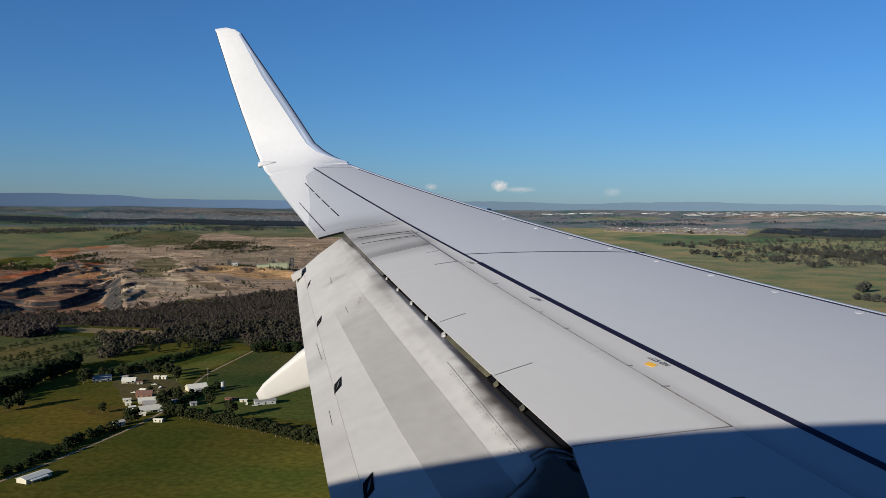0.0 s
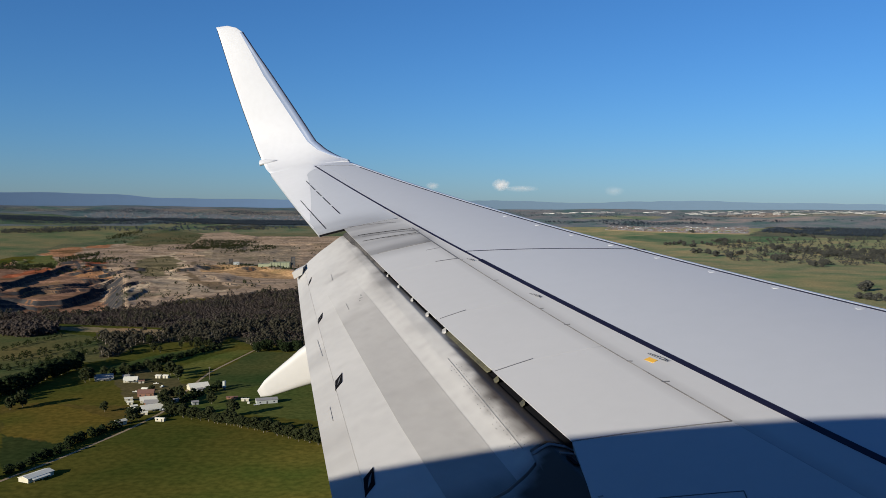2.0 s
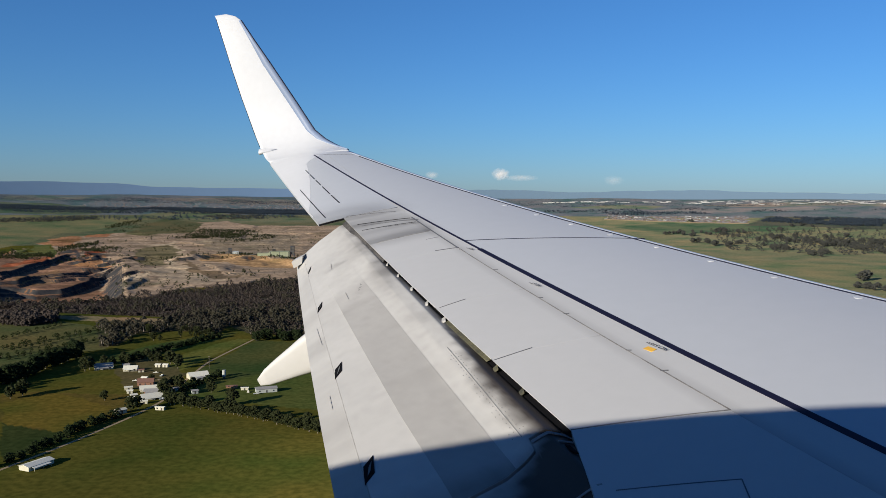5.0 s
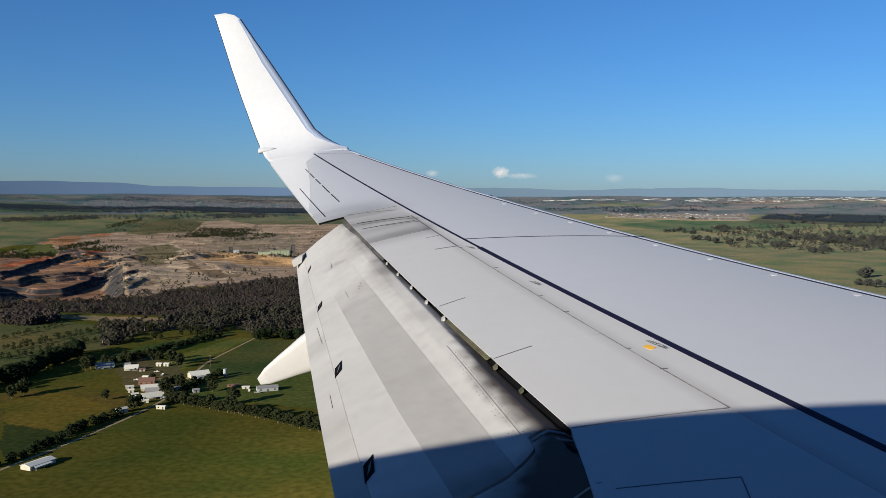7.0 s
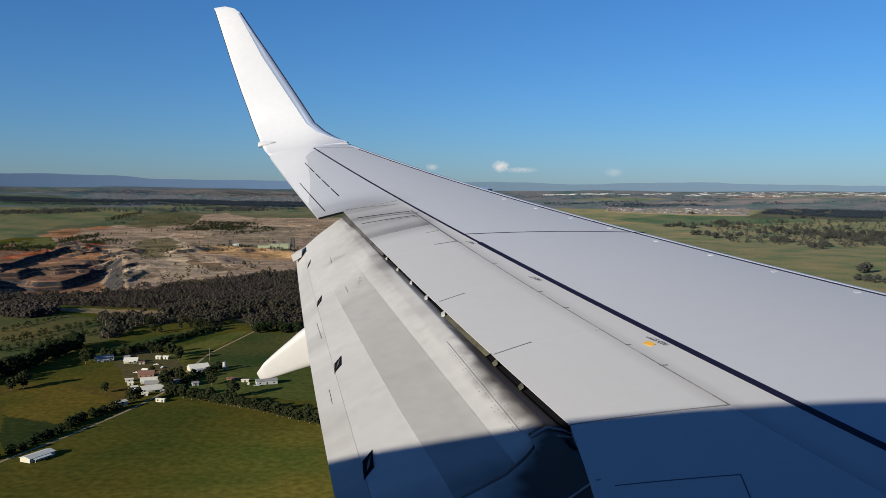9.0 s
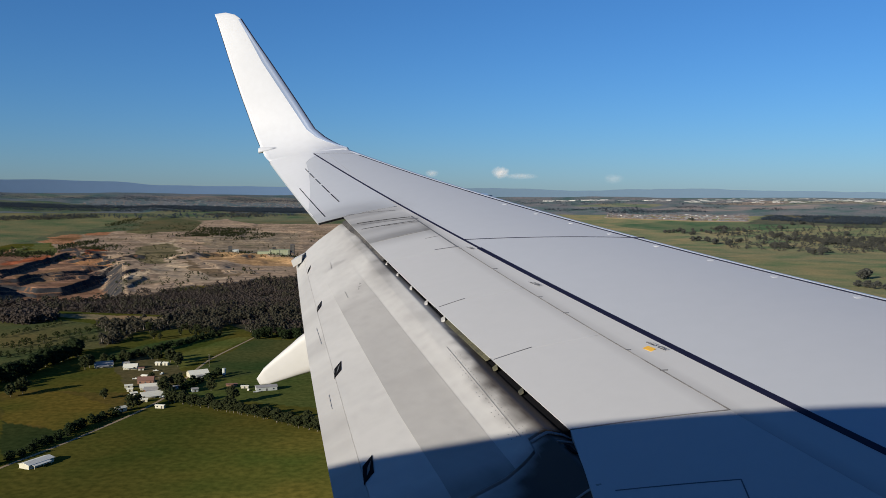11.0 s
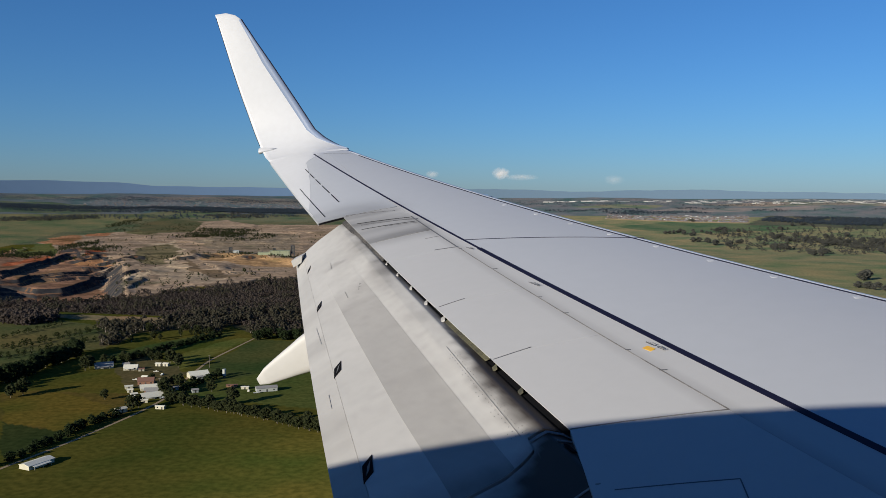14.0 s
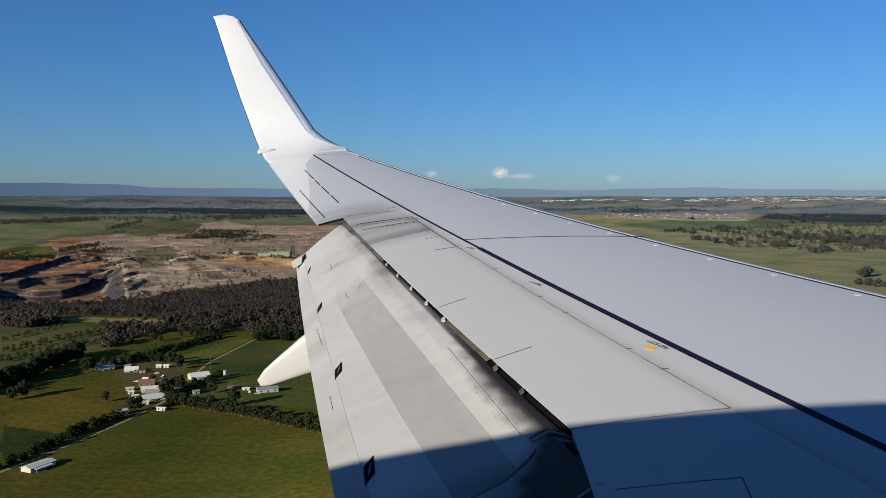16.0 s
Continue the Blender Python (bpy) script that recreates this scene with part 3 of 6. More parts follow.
    # boat-shaped fairing under the flap, cut off aslant at its tail
    rings = []
    for k in steps(0, 1, 14):
        x = -4.75 - 1.25 * k
        hi = float(np.interp(x, [-6.00, -5.97, -5.74, -5.50, -5.2, -4.75], [-0.375, -0.335, -0.165, 0.000, 0.12, 0.17]))
        lo = float(np.interp(x, [-6.00, -5.97, -5.74, -5.49, -5.1, -4.75], [-0.445, -0.458, -0.420, -0.376, -0.33, -0.30]))
        w = float(np.interp(x, [-6.00, -5.97, -5.6, -5.2, -4.75], [0.028, 0.042, 0.085, 0.125, 0.14]))
        ring = []
        for a in steps(0, 2 * math.pi * 23 / 24, 23):
            c, h = math.cos(a), math.sin(a)
            u, q = math.copysign(abs(c) ** 0.4, c), math.copysign(abs(h) ** 0.4, h)
            z = (hi + lo) / 2 + q * (hi - lo) / 2
            ring.append((x - 0.35 * (z - (hi + lo) / 2) * smooth01(0.7, 1.0, k), 9.75 + w * u, z))
        rings.append(ring)
    part("track_fairing", loft("track_fairing", rings, FAIRING), flap, "cream white tapered flap track fairing with a blunt tail")
    return flap


def build_fuselage(wing):
    # unseen shell, tilted so that its shadow edge falls right on the wing
    shadow_tilt = Matrix.Translation(SEAT) @ pose(0, 0, 0, 0, 4, 0) @ Matrix.Translation(-SEAT)
    body = wing
    xs = sorted(set([round(x, 3) for x in steps(-16, 12, 56)] + [-3.741 - 0.22, -3.741 + 0.14]))
    a0 = math.degrees(math.asin(0.43 / 1.95))
    angs = sorted(set([round(a, 3) for a in steps(-180, 172, 44)] + [round(a0 - 6.5, 3), round(a0 + 5.5, 3)]))
    # crown lowered fore and aft only to bend its shadow on the wing
    crown = lambda x, a: 1.95 - 0.05 * min(((x + 8.3) / 1.55) ** 2, 2.4) * smooth01(0.5, 0.9, math.sin(radians(a)))
    verts = [(x, 1.90 * math.cos(radians(a)), 1.35 + crown(x, a) * math.sin(radians(a))) for x in xs for a in angs]
    n = len(angs)
    faces = []
    for i in range(len(xs) - 1):
        for j in range(n):
            if xs[i] >= -3.962 and xs[i + 1] <= -3.600 and angs[j] >= a0 - 6.6 and angs[(j + 1) % n] <= a0 + 5.6:
                continue
            faces.append((i * n + j, (i + 1) * n + j, (i + 1) * n + (j + 1) % n, i * n + (j + 1) % n))
    faces += [tuple(range(n)), tuple(range((len(xs) - 1) * n, len(xs) * n))[::-1]]
    me = mesh_of("shell", verts, faces, WHITE, True)
    sh = part("fuselage_shell", me, body, "white fuselage shell with a cabin window opening")
    sh.matrix_local = shadow_tilt
    md = sh.modifiers.new("thickness", "SOLIDIFY")
    md.thickness, md.offset = 0.05, -1
    return body


airliner = empty("airliner", AIRCRAFT, "white and grey airliner in flight with flaps lowered and winglet raised", "aircraft")
build_wing(airliner)
build_flap(airliner)
build_fuselage(airliner)

# ---- the land: x right, y ahead, metres ----
FLAT = 2800.0
QUARRY = [(-800, 1330), (-700, 1290), (-560, 1262), (-478, 1345), (-420, 1480), (-285, 1715), (-250, 2286), (-396, 3635), (-814, 3669), (-1034, 3670), (-1207, 3402), (-1292, 3065), (-1363, 2953), (-1265, 2522), (-1244, 2214)]
TAN = (0.295, 0.228, 0.158)
EARTH = [   # patches of the cut ground
    ((0.162, 0.1232, 0.0779), [(-723, 2317), (-719, 2337), (-635, 2097), (-514, 1839), (-443, 1760), (-410, 1773), (-396, 1712), (-426, 1684), (-493, 1745), (-610, 1983)]),  # dark haul road
    ((0.162, 0.1275, 0.082), [(-762, 2556), (-732, 2488), (-680, 2206), (-699, 2241)]),
    ((0.405, 0.3272, 0.2214), [(-603, 1326), (-608, 1496), (-641, 1726), (-620, 1796), (-694, 2160), (-769, 2451), (-909, 2833), (-945, 2723), (-972, 2791), (-933, 2934), (-755, 2452), (-659, 2079), (-583, 1718), (-603, 1638), (-585, 1461), (-586, 1317)]),  # pale haul road
    ((0.0932, 0.1062, 0.0369), [(-1199, 2363), (-1322, 2733), (-1249, 2669), (-1082, 2372), (-1064, 2224), (-1100, 2194)]),  # green hill
    ((0.2916, 0.1615, 0.082), [(-1297, 2487), (-1425, 2827), (-1485, 3072), (-1383, 3164), (-1295, 3043), (-1174, 2684), (-1254, 2688), (-1343, 2768), (-1206, 2311)]),  # red sweep
    ((0.2754, 0.085, 0.0369), [(-1018, 2398), (-1038, 2570), (-949, 2382), (-921, 2216)]),  # red cut
    ((0.243, 0.085, 0.041), [(-1063, 2034), (-1038, 2225), (-976, 2102), (-998, 1912)]),
    ((0.3078, 0.17, 0.082), [(-886, 2037), (-970, 2254), (-891, 2259), (-784, 1973)]),  # orange floor
    ((0.1215, 0.1148, 0.0574), [(-1308, 3429), (-1323, 3693), (-1122, 3773), (-1008, 3454), (-1088, 3135), (-1200, 3193)]),  # olive mound
    ((0.162, 0.1403, 0.0779), [(-954, 2615), (-902, 2887), (-713, 2249), (-672, 2001), (-718, 1998)]),  # overgrown slope
    ((0.2025, 0.1742, 0.1312), [(-588, 1489), (-612, 1689), (-576, 1650), (-547, 1451)]),  # grey slab
    ((0.3726, 0.2465, 0.123), [(-646, 2254), (-613, 2355), (-497, 2294), (-335, 2000), (-347, 1942), (-495, 2012), (-592, 2108)]),  # orange bank
    ((0.3483, 0.2805, 0.1927), [(-587, 1746), (-644, 2080), (-497, 1768), (-409, 1685), (-443, 1530), (-528, 1570)]),  # pale flat
    ((0.243, 0.1997, 0.1394), [(-852, 2948), (-771, 3340), (-555, 3266), (-431, 2535), (-613, 2355)]),  # grey yard
    ((0.2916, 0.1445, 0.0738), [(-1401, 3295), (-1299, 3378), (-1214, 3084), (-1287, 3045)]),
    ((0.1944, 0.1232, 0.0697), [(-915, 1811), (-876, 1934), (-810, 1788), (-848, 1707)]),
    ((0.205, 0.125, 0.080), [(-560, 1380), (-700, 1350), (-860, 1500), (-1250, 2350), (-1050, 2450), (-800, 1950), (-640, 1650)]),  # red-brown benches
]
PIT = [     # height of each bench of the pit, the way out to its foot, and that foot's line
    (14, 1.225, [(-722, 1379), (-686, 1381), (-651, 1358), (-618, 1373), (-623, 1459), (-632, 1556), (-625, 1613)]),
    (11, 1.1375, [(-787, 1505), (-765, 1523), (-764, 1596), (-734, 1632), (-710, 1711), (-678, 1758)]),
    (11, 1.069, [(-857, 1640), (-859, 1671), (-906, 1881), (-932, 2061), (-947, 2143)]),
]
CUTS = [    # height and width of a working face, and its foot
    (6, 8, [(-814, 1809), (-799, 1848), (-830, 1940)]),
    (7, 8, [(-1011, 2325), (-904, 2137), (-900, 2227)]),
    (8, 8, [(-893, 2209), (-806, 2061), (-774, 2129)]),
    (7, 8, [(-745, 1945), (-650, 1725), (-640, 1760)]),
    (4, 7, [(-630, 2182), (-545, 1954), (-470, 1798), (-415, 1756)]),
    (5, 7, [(-536, 1451), (-574, 1635)]),
    (3, 7, [(-577, 1473), (-597, 1654)]),
    (9, 34, [(-609, 2149), (-588, 2258), (-475, 2193), (-328, 1943)]),
]
GROVE = [(-431, 1052), (-416, 1084), (-355, 1054), (-361, 1120), (-353, 1169), (-277, 1123), (-213, 1227), (-183, 1081), (-198, 1019), (-216, 982), (-267, 1057), (-265, 980), (-295, 1016), (-325, 1015), (-359, 995), (-353, 911), (-366, 903)]
EDGE_TREES = [(-545, 1310), (-480, 1395), (-405, 1515), (-285, 1660), (-262, 1540), (-370, 1390), (-460, 1300)]
WOOD = [(-730, 1275), (-565, 1278), (-470, 1325), (-290, 1690), (-95, 1830), (-60, 1300), (-120, 960), (-162, 954), (-231, 1036), (-300, 1105), (-385, 1140), (-527, 1170), (-640, 1160)]
FIELDS = [
    ((0.030, 0.042, 0.013), [(-315, 597), (-282, 578), (-251, 587), (-250, 542), (-271, 512)]),  # trees' shadow painted in as a dark green strip
    ((0.0851, 0.0697, 0.0164), [(-371, 655), (-355, 674), (-336, 691), (-246, 686), (-229, 598), (-247, 579), (-282, 578), (-315, 597), (-339, 596)]),  # brown field
    ((0.1377, 0.068, 0.0312), [(-288, 635), (-261, 653), (-245, 631), (-239, 609), (-259, 598)]),  # bare soil
    ((0.056, 0.074, 0.021), [(-335, 789), (-340, 855), (-305, 942), (-246, 1013), (-249, 971), (-283, 873), (-314, 803)]),  # bright field
    ((0.1013, 0.1062, 0.0246), [(-256, 791), (-275, 833), (-234, 960), (-218, 960), (-234, 843), (-242, 778)]),  # olive field
    ((0.058, 0.070, 0.022), [(-227, 771), (-211, 961), (-150, 939), (-127, 794), (-190, 738)]),  # cattle field
    ((0.074, 0.088, 0.022), [(-225, 766), (-190, 738), (-127, 794), (-64, 661), (-94, 639), (-161, 659), (-220, 677)]),  # lower paddock
    ((0.086, 0.088, 0.034), [(-618, 1070), (-503, 1100), (-402, 1030), (-356, 894), (-378, 877), (-394, 749), (-414, 714)]),  # orchard
    ((0.2187, 0.1658, 0.0902), [(-531, 1153), (-337, 1111), (-320, 1066), (-513, 1115)]),  # dry strip
    ((0.1458, 0.1232, 0.0861), [(-380, 1176), (-370, 1200), (-361, 1171), (-370, 1153)]),  # clearing
    ((0.132, 0.140, 0.070), [(-1476, 2567), (-2038, 3553), (-1907, 3664), (-1670, 3789), (-1288, 3774), (-1326, 3417), (-1421, 3125), (-1378, 2766), (-1353, 2593)]),  # upper pasture
    ((0.081, 0.1062, 0.0697), [(-2319, 4046), (-1873, 4127), (-1483, 4034), (-1614, 3836), (-2103, 3667)]),  # far green
    ((0.0972, 0.1105, 0.0369), [(-1163, 2332), (-1305, 2692), (-1267, 2745), (-1100, 2435), (-1014, 2210)]),  # hill field
    ((0.088, 0.090, 0.046), [(-1262, 3460), (-1235, 3765), (-1034, 3670), (-970, 3288), (-1116, 3205)]),  # mid pasture
    ((0.128, 0.140, 0.082), [(-1389, 3916), (-1240, 4114), (-590, 3961), (-568, 3813), (-1000, 3728)]),  # mid meadow
    ((0.105, 0.145, 0.080), [(726, 3636), (999, 3802), (1593, 3660), (1502, 3448), (925, 3350)]),  # dark crop
    ((0.215, 0.215, 0.118), [(845, 3213), (998, 2966), (1310, 2511), (1304, 2288), (1588, 2790), (1277, 3121), (1012, 3341)]),  # dry meadow
    ((0.21, 0.21, 0.105), [(788, 2295), (1069, 2047), (1122, 1923), (720, 1229), (675, 1642)]),  # lower meadow
]
HILL_FIELD, MID_PASTURE = FIELDS[12][1], FIELDS[13][1]
HEDGE_A = [(-214, 654), (-162, 627), (-122, 600), (-82, 570)]
TRACK_HEDGE = [(-268, 488), (-252, 546), (-249, 583), (-236, 616)]
DARK_ROW = [(-382, 673), (-379, 720), (-373, 767), (-368, 867)]
FIELD_HEDGE = [(-316, 808), (-288, 889), (-257, 975)]
TRACK = [(-263, 478), (-260, 492), (-246, 533), (-236, 576), (-227, 613), (-219, 673), (-226, 741), (-229, 825), (-214, 960)]
YARD_HEDGE = [(-217, 677), (-210, 706), (-198, 761)]
DARK_CLUMP = [(-208, 945), (-200, 969), (-175, 954), (-151, 947)]
ORCH1 = [(-464, 884), (-421, 1025)]
ORCH2 = [(-432, 823), (-383, 948)]
ORCH3 = [(-495, 944), (-478, 1061)]
LEFT_WOOD = [(-583, 1113), (-554, 1114), (-516, 1137), (-491, 1075), (-520, 1045), (-557, 1063)]
LONE = [(-266, 663), (-190, 692), (-343, 668), (-338, 678), (-294, 841), (-278, 824), (-262, 813), (-248, 791), (-329, 776), (-328, 784), (-228, 714), (-220, 706), (-230, 636), (-233, 629), (-224, 677), (-163, 650), (-94, 586), (-368, 757), (-376, 720)]
RIGHT_TREES = [(878, 3331), (910, 3352), (954, 3396), (945, 3301), (946, 3253), (899, 3019), (1026, 3388), (1039, 3315), (1098, 3402), (1100, 3307), (1101, 3213), (1173, 3345), (930, 2971), (933, 2877), (952, 2830), (1028, 2941), (1134, 3070), (1141, 3023), (1225, 3174), (1214, 3106), (1064, 2735), (1084, 2734), (1093, 2689), (1258, 3146), (1225, 2991), (1301, 3117), (1281, 3007), (1315, 3025), (1300, 2938), (1281, 2851), (1413, 3100), (1318, 2848), (1329, 2825), (1383, 2905), (1336, 2759), (1339, 2716), (1384, 2754), (1341, 2632), (1341, 2591), (1068, 2428), (1131, 2506), (1082, 2503), (1489, 3131), (1486, 2912), (767, 1582), (769, 1562), (773, 1543), (805, 1574), (789, 1524), (847, 1708), (1111, 3834), (1117, 3808), (1123, 3446), (1134, 3445), (1465, 3573), (1513, 3586), (1538, 3533), (1358, 3431)]
DAM = [(35, 615), (52, 641), (82, 651), (113, 667), (109, 617), (104, 583), (57, 589)]
OLD_DAM = [(-856, 518), (-850, 536), (-827, 542), (-811, 524), (-804, 502), (-813, 476), (-822, 461), (-839, 475)]
FIELDS[:0] = [
    ((0.080, 0.074, 0.032), [(-309, 796), (-309, 852), (-262, 810), (-232, 772), (-232, 715), (-235, 684), (-271, 714), (-293, 759)]),  # bare farmyard
    ((0.1013, 0.0833, 0.0148), [(-345, 654), (-319, 692), (-252, 647), (-243, 584), (-259, 576), (-311, 590)]),  # dry paddock
    ((0.0891, 0.0978, 0.0697), [(1290, 3640), (1500, 3560), (1640, 3420), (1900, 3300), (1990, 3700), (1507, 3950)]),  # dark wood floor
    ((0.1944, 0.1913, 0.1804), [(1022, 4216), (1194, 4333), (1845, 4181), (1869, 4052), (1407, 4114)]),  # pale far field
    ((0.2187, 0.1997, 0.164), [(1309, 4431), (1801, 4415), (2339, 4124), (2285, 4029), (1605, 4281)]),
    ((0.162, 0.1827, 0.123), [(631, 4412), (883, 4508), (1164, 4437), (1045, 4311)]),
    ((0.1215, 0.1403, 0.123), [(-2203, 4238), (-2098, 4371), (-1822, 4402), (-1811, 4306), (-2152, 4139)]),
    ((0.1377, 0.1403, 0.1271), [(-1551, 4462), (-1187, 4659), (-695, 4674), (-670, 4502), (-1121, 4400)]),
    ((0.1377, 0.0723, 0.0369), [(100, 655), (150, 640), (160, 585), (115, 575)]),  # red bank by the dam
    ((0.0972, 0.051, 0.0246), [(-875, 510), (-860, 548), (-815, 555), (-790, 520), (-800, 470), (-822, 450), (-850, 465)]),
]


def dep_at(r):
    """Depression of the plain seen from the eye, in degrees."""
    return max(3.27 - (r - FLAT) * 0.00161, -0.06)


def bowl(r):
    """The far plain is bent upwards to meet the skyline in the camera's view."""
    return 0.0 if r <= FLAT else EYE - r * math.tan(radians(dep_at(r)))


def far_scale(r):
    """Things on the bent-up plain are shrunk to look farther off from the camera."""
    return 1.0 if r <= FLAT else r * math.tan(radians(max(3.27 - (r - FLAT) * 0.00151, 0.10))) / EYE


def inside(x, y, poly):
    c, j = False, len(poly) - 1
    for i in range(len(poly)):
        (xi, yi), (xj, yj) = poly[i], poly[j]
        if (yi > y) != (yj > y) and x < (xj - xi) * (y - yi) / (yj - yi) + xi:
            c = not c
        j = i
    return c


def fbm(x, y, s, o=4):
    return noise.fractal(Vector((x / s, y / s, 3.7)), 1.0, 2.0, o)


def smoother(k):
    k = min(max(k, 0), 1)
    return k * k * (3 - 2 * k)


def quarry_mask(x, y):
    if not (-1900 < x < -100 and 1250 < y < 3900) or inside(x, y, HILL_FIELD) or inside(x, y, MID_PASTURE):
        return 0.0
    return 1.0 if inside(x + 25 * fbm(x, y, 90, 2), y + (40 if y < 2600 else 170) * fbm(x, y, 120 if y < 2600 else 260, 3), QUARRY) else 0.0


def face(x, y, deep, line):
    """Rise of a working face whose foot is the line: steep towards the eye, its bench falling slowly behind."""
    best, bare = 0.0, False
    for (xa, ya), (xb, yb) in zip(line, line[1:]):
        dx, dy = xb - xa, yb - ya
        k = ((x - xa) * dx + (y - ya) * dy) / (dx * dx + dy * dy)
        q = min(max(k, 0), 1)
        px, py = x - xa - q * dx, y - ya - q * dy
        d = math.hypot(px, py)
        if d > 190:
            continue
        turn = (px * x + py * y) / (max(d, 0.01) * math.hypot(x, y))
        bare = bare or (turn > 0.1 and d < deep * 1.25)
        best = max(best, smoother(d / deep) * (1 - smoother((d - deep - 6) / 70)) * smoother(turn / 0.22))
    return best, bare


BENCHES = [(tall, [math.degrees(math.atan2(x, y)) for x, y in line], [out * math.hypot(x, y) for x, y in line]) for tall, out, line in PIT]


def pit(x, y):
    """Depth of the stepped pit, and whether the ground there is a bare working face."""
    a, r = math.degrees(math.atan2(x, y)), math.hypot(x, y)
    inn = smoother((r - 1400) / 80) * smoother((-20.4 - a) / 1.6) * smoother((a + 33) / 2)
    if inn == 0 or r > 2700:
        return 0.0, False
    z, bare = 0.0, False
    for tall, az, rad in BENCHES:
        d = r - float(np.interp(a, az, rad)) - 11 * fbm(x, y, 70, 3)
        gap = 30 + 10 * fbm(x + 300, y, 160, 2)
        z -= 0.6 * tall * (1 - smoother(d / 6)) + 0.4 * tall * (1 - smoother((d + gap) / 6))
        bare = bare or -1 < d < 7 or -1 < d + gap < 7
    return z * inn, bare and inn > 0.3


def warp(x, y):
    return x + 6 * fbm(x, y, 60, 2), y + 10 * fbm(x + 900, y, 60, 2)


def height(x, y):
    r = math.hypot(x, y)
    z = bowl(r)
    if r > 1300:
        z += 3.0 * fbm(x, y, 400, 3) * min((r - 1300) / 600, 1) * far_scale(r)
    if r > 3900:
        z += 9.0 * max(fbm(x, y, 520, 4) + 0.05, 0) * smoother((r - 3900) / 500)
        for hx, hy, wide, tall in HILLS:
            z += tall * math.exp(-((x - hx) ** 2 + (y - hy) ** 2) / (wide * wide))
    if quarry_mask(x, y):
        wx, wy = warp(x, y)
        z += pit(x, y)[0]
        for tall, deep, line in CUTS:
            z += tall * face(wx, wy, deep, line)[0]
        m = max(fbm(x + 500, y, 330, 4) + 0.1, 0) * 2.5
        z += 3 * (math.floor(m) + smoother((m - math.floor(m) - 0.6) / 0.3)) + 0.7 * fbm(x, y, 40, 4) + 3.5 * max(fbm(x + 90, y, 34, 3) - 0.2, 0) * smoother((y - 1900) / 300)
    return z


HILLS = [(-1660, 4380, 330, 13), (-1150, 4560, 260, 8), (-2350, 4150, 300, 9), (1900, 4400, 350, 5)]   # low rises under the town
BASE = (0.070, 0.070, 0.013)


def cover(x, y, r):
    """Base colour of what grows or lies there, with far haze and faces' shade painted in."""
    if inside(x, y, WOOD):
        return (0.062, 0.054, 0.040)
    if inside(x, y, GROVE):
        return (0.0689, 0.0638, 0.0328)
    if quarry_mask(x, y):
        jx, jy = x + 22 * fbm(x, y, 110, 3), y + 30 * fbm(x + 70, y, 110, 3)
        wx, wy = warp(x, y)
        # working faces near-black: dark rock with their shade painted in
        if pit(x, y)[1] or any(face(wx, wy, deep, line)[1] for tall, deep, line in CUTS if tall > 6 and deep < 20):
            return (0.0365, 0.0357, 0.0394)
        for c, p in EARTH:
            if inside(jx, jy, p):
                return c
        return TAN
    jx, jy = x + 4 * fbm(x, y, 30, 3), y + 8 * fbm(x + 50, y, 40, 3)
    if r > 2500:
        jx, jy = x + 25 * fbm(x, y, 150, 2), y + 25 * fbm(x, y, 150, 2)
    for c, p in FIELDS:
        if inside(jx, jy, p):
            return c
    if r < 640 and -260 < x < 200:
        k = smoother((x + 200) / 120) * (1 - smoother((r - 520) / 110))
        return tuple(a + (b - a) * k for a, b in zip(BASE, (0.122, 0.115, 0.020)))
    # past 4150 m the blue-grey of haze is painted into the ground
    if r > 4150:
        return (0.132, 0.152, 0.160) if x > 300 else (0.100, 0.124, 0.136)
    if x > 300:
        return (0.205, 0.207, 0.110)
    if r > 3000:
        return (0.100, 0.112, 0.062)
    return BASE


def ground():
    az = steps(-180, -34, 40)[:-1] + steps(-34, -2, 260)[:-1] + steps(-2, 4, 12)[:-1] + steps(4, 32, 120)[:-1] + steps(32, 180, 40)[:-1]
    rad = [0.0] + steps(60, 400, 6) + steps(420, 1300, 190)[:-1] + steps(1300, 3000, 230)[:-1] + steps(3000, 4930, 150)
    verts, soil, tint = [(0, 0, 0)], [0.0], [*BASE, 1]
    for r in rad[1:]:
        for a in az:
            x, y = r * math.sin(radians(a)), r * math.cos(radians(a))
            verts.append((x, y, height(x, y)))
            soil.append(quarry_mask(x, y))
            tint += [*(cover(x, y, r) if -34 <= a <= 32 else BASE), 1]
    n = len(az)
    faces = [(0, 1 + j, 1 + (j + 1) % n) for j in range(n)]
    for i in range(len(rad) - 2):
        for j in range(n):
            a, b = 1 + i * n + j, 1 + i * n + (j + 1) % n
            faces.append((a, a + n, b + n, b))
    me = mesh_of("ground", verts, [f[::-1] for f in faces], None, True)
    me.attributes.new("soil", "FLOAT", "POINT").data.foreach_set("value", soil)
    me.attributes.new("cover", "FLOAT_COLOR", "POINT").data.foreach_set("color", tint)
    return me


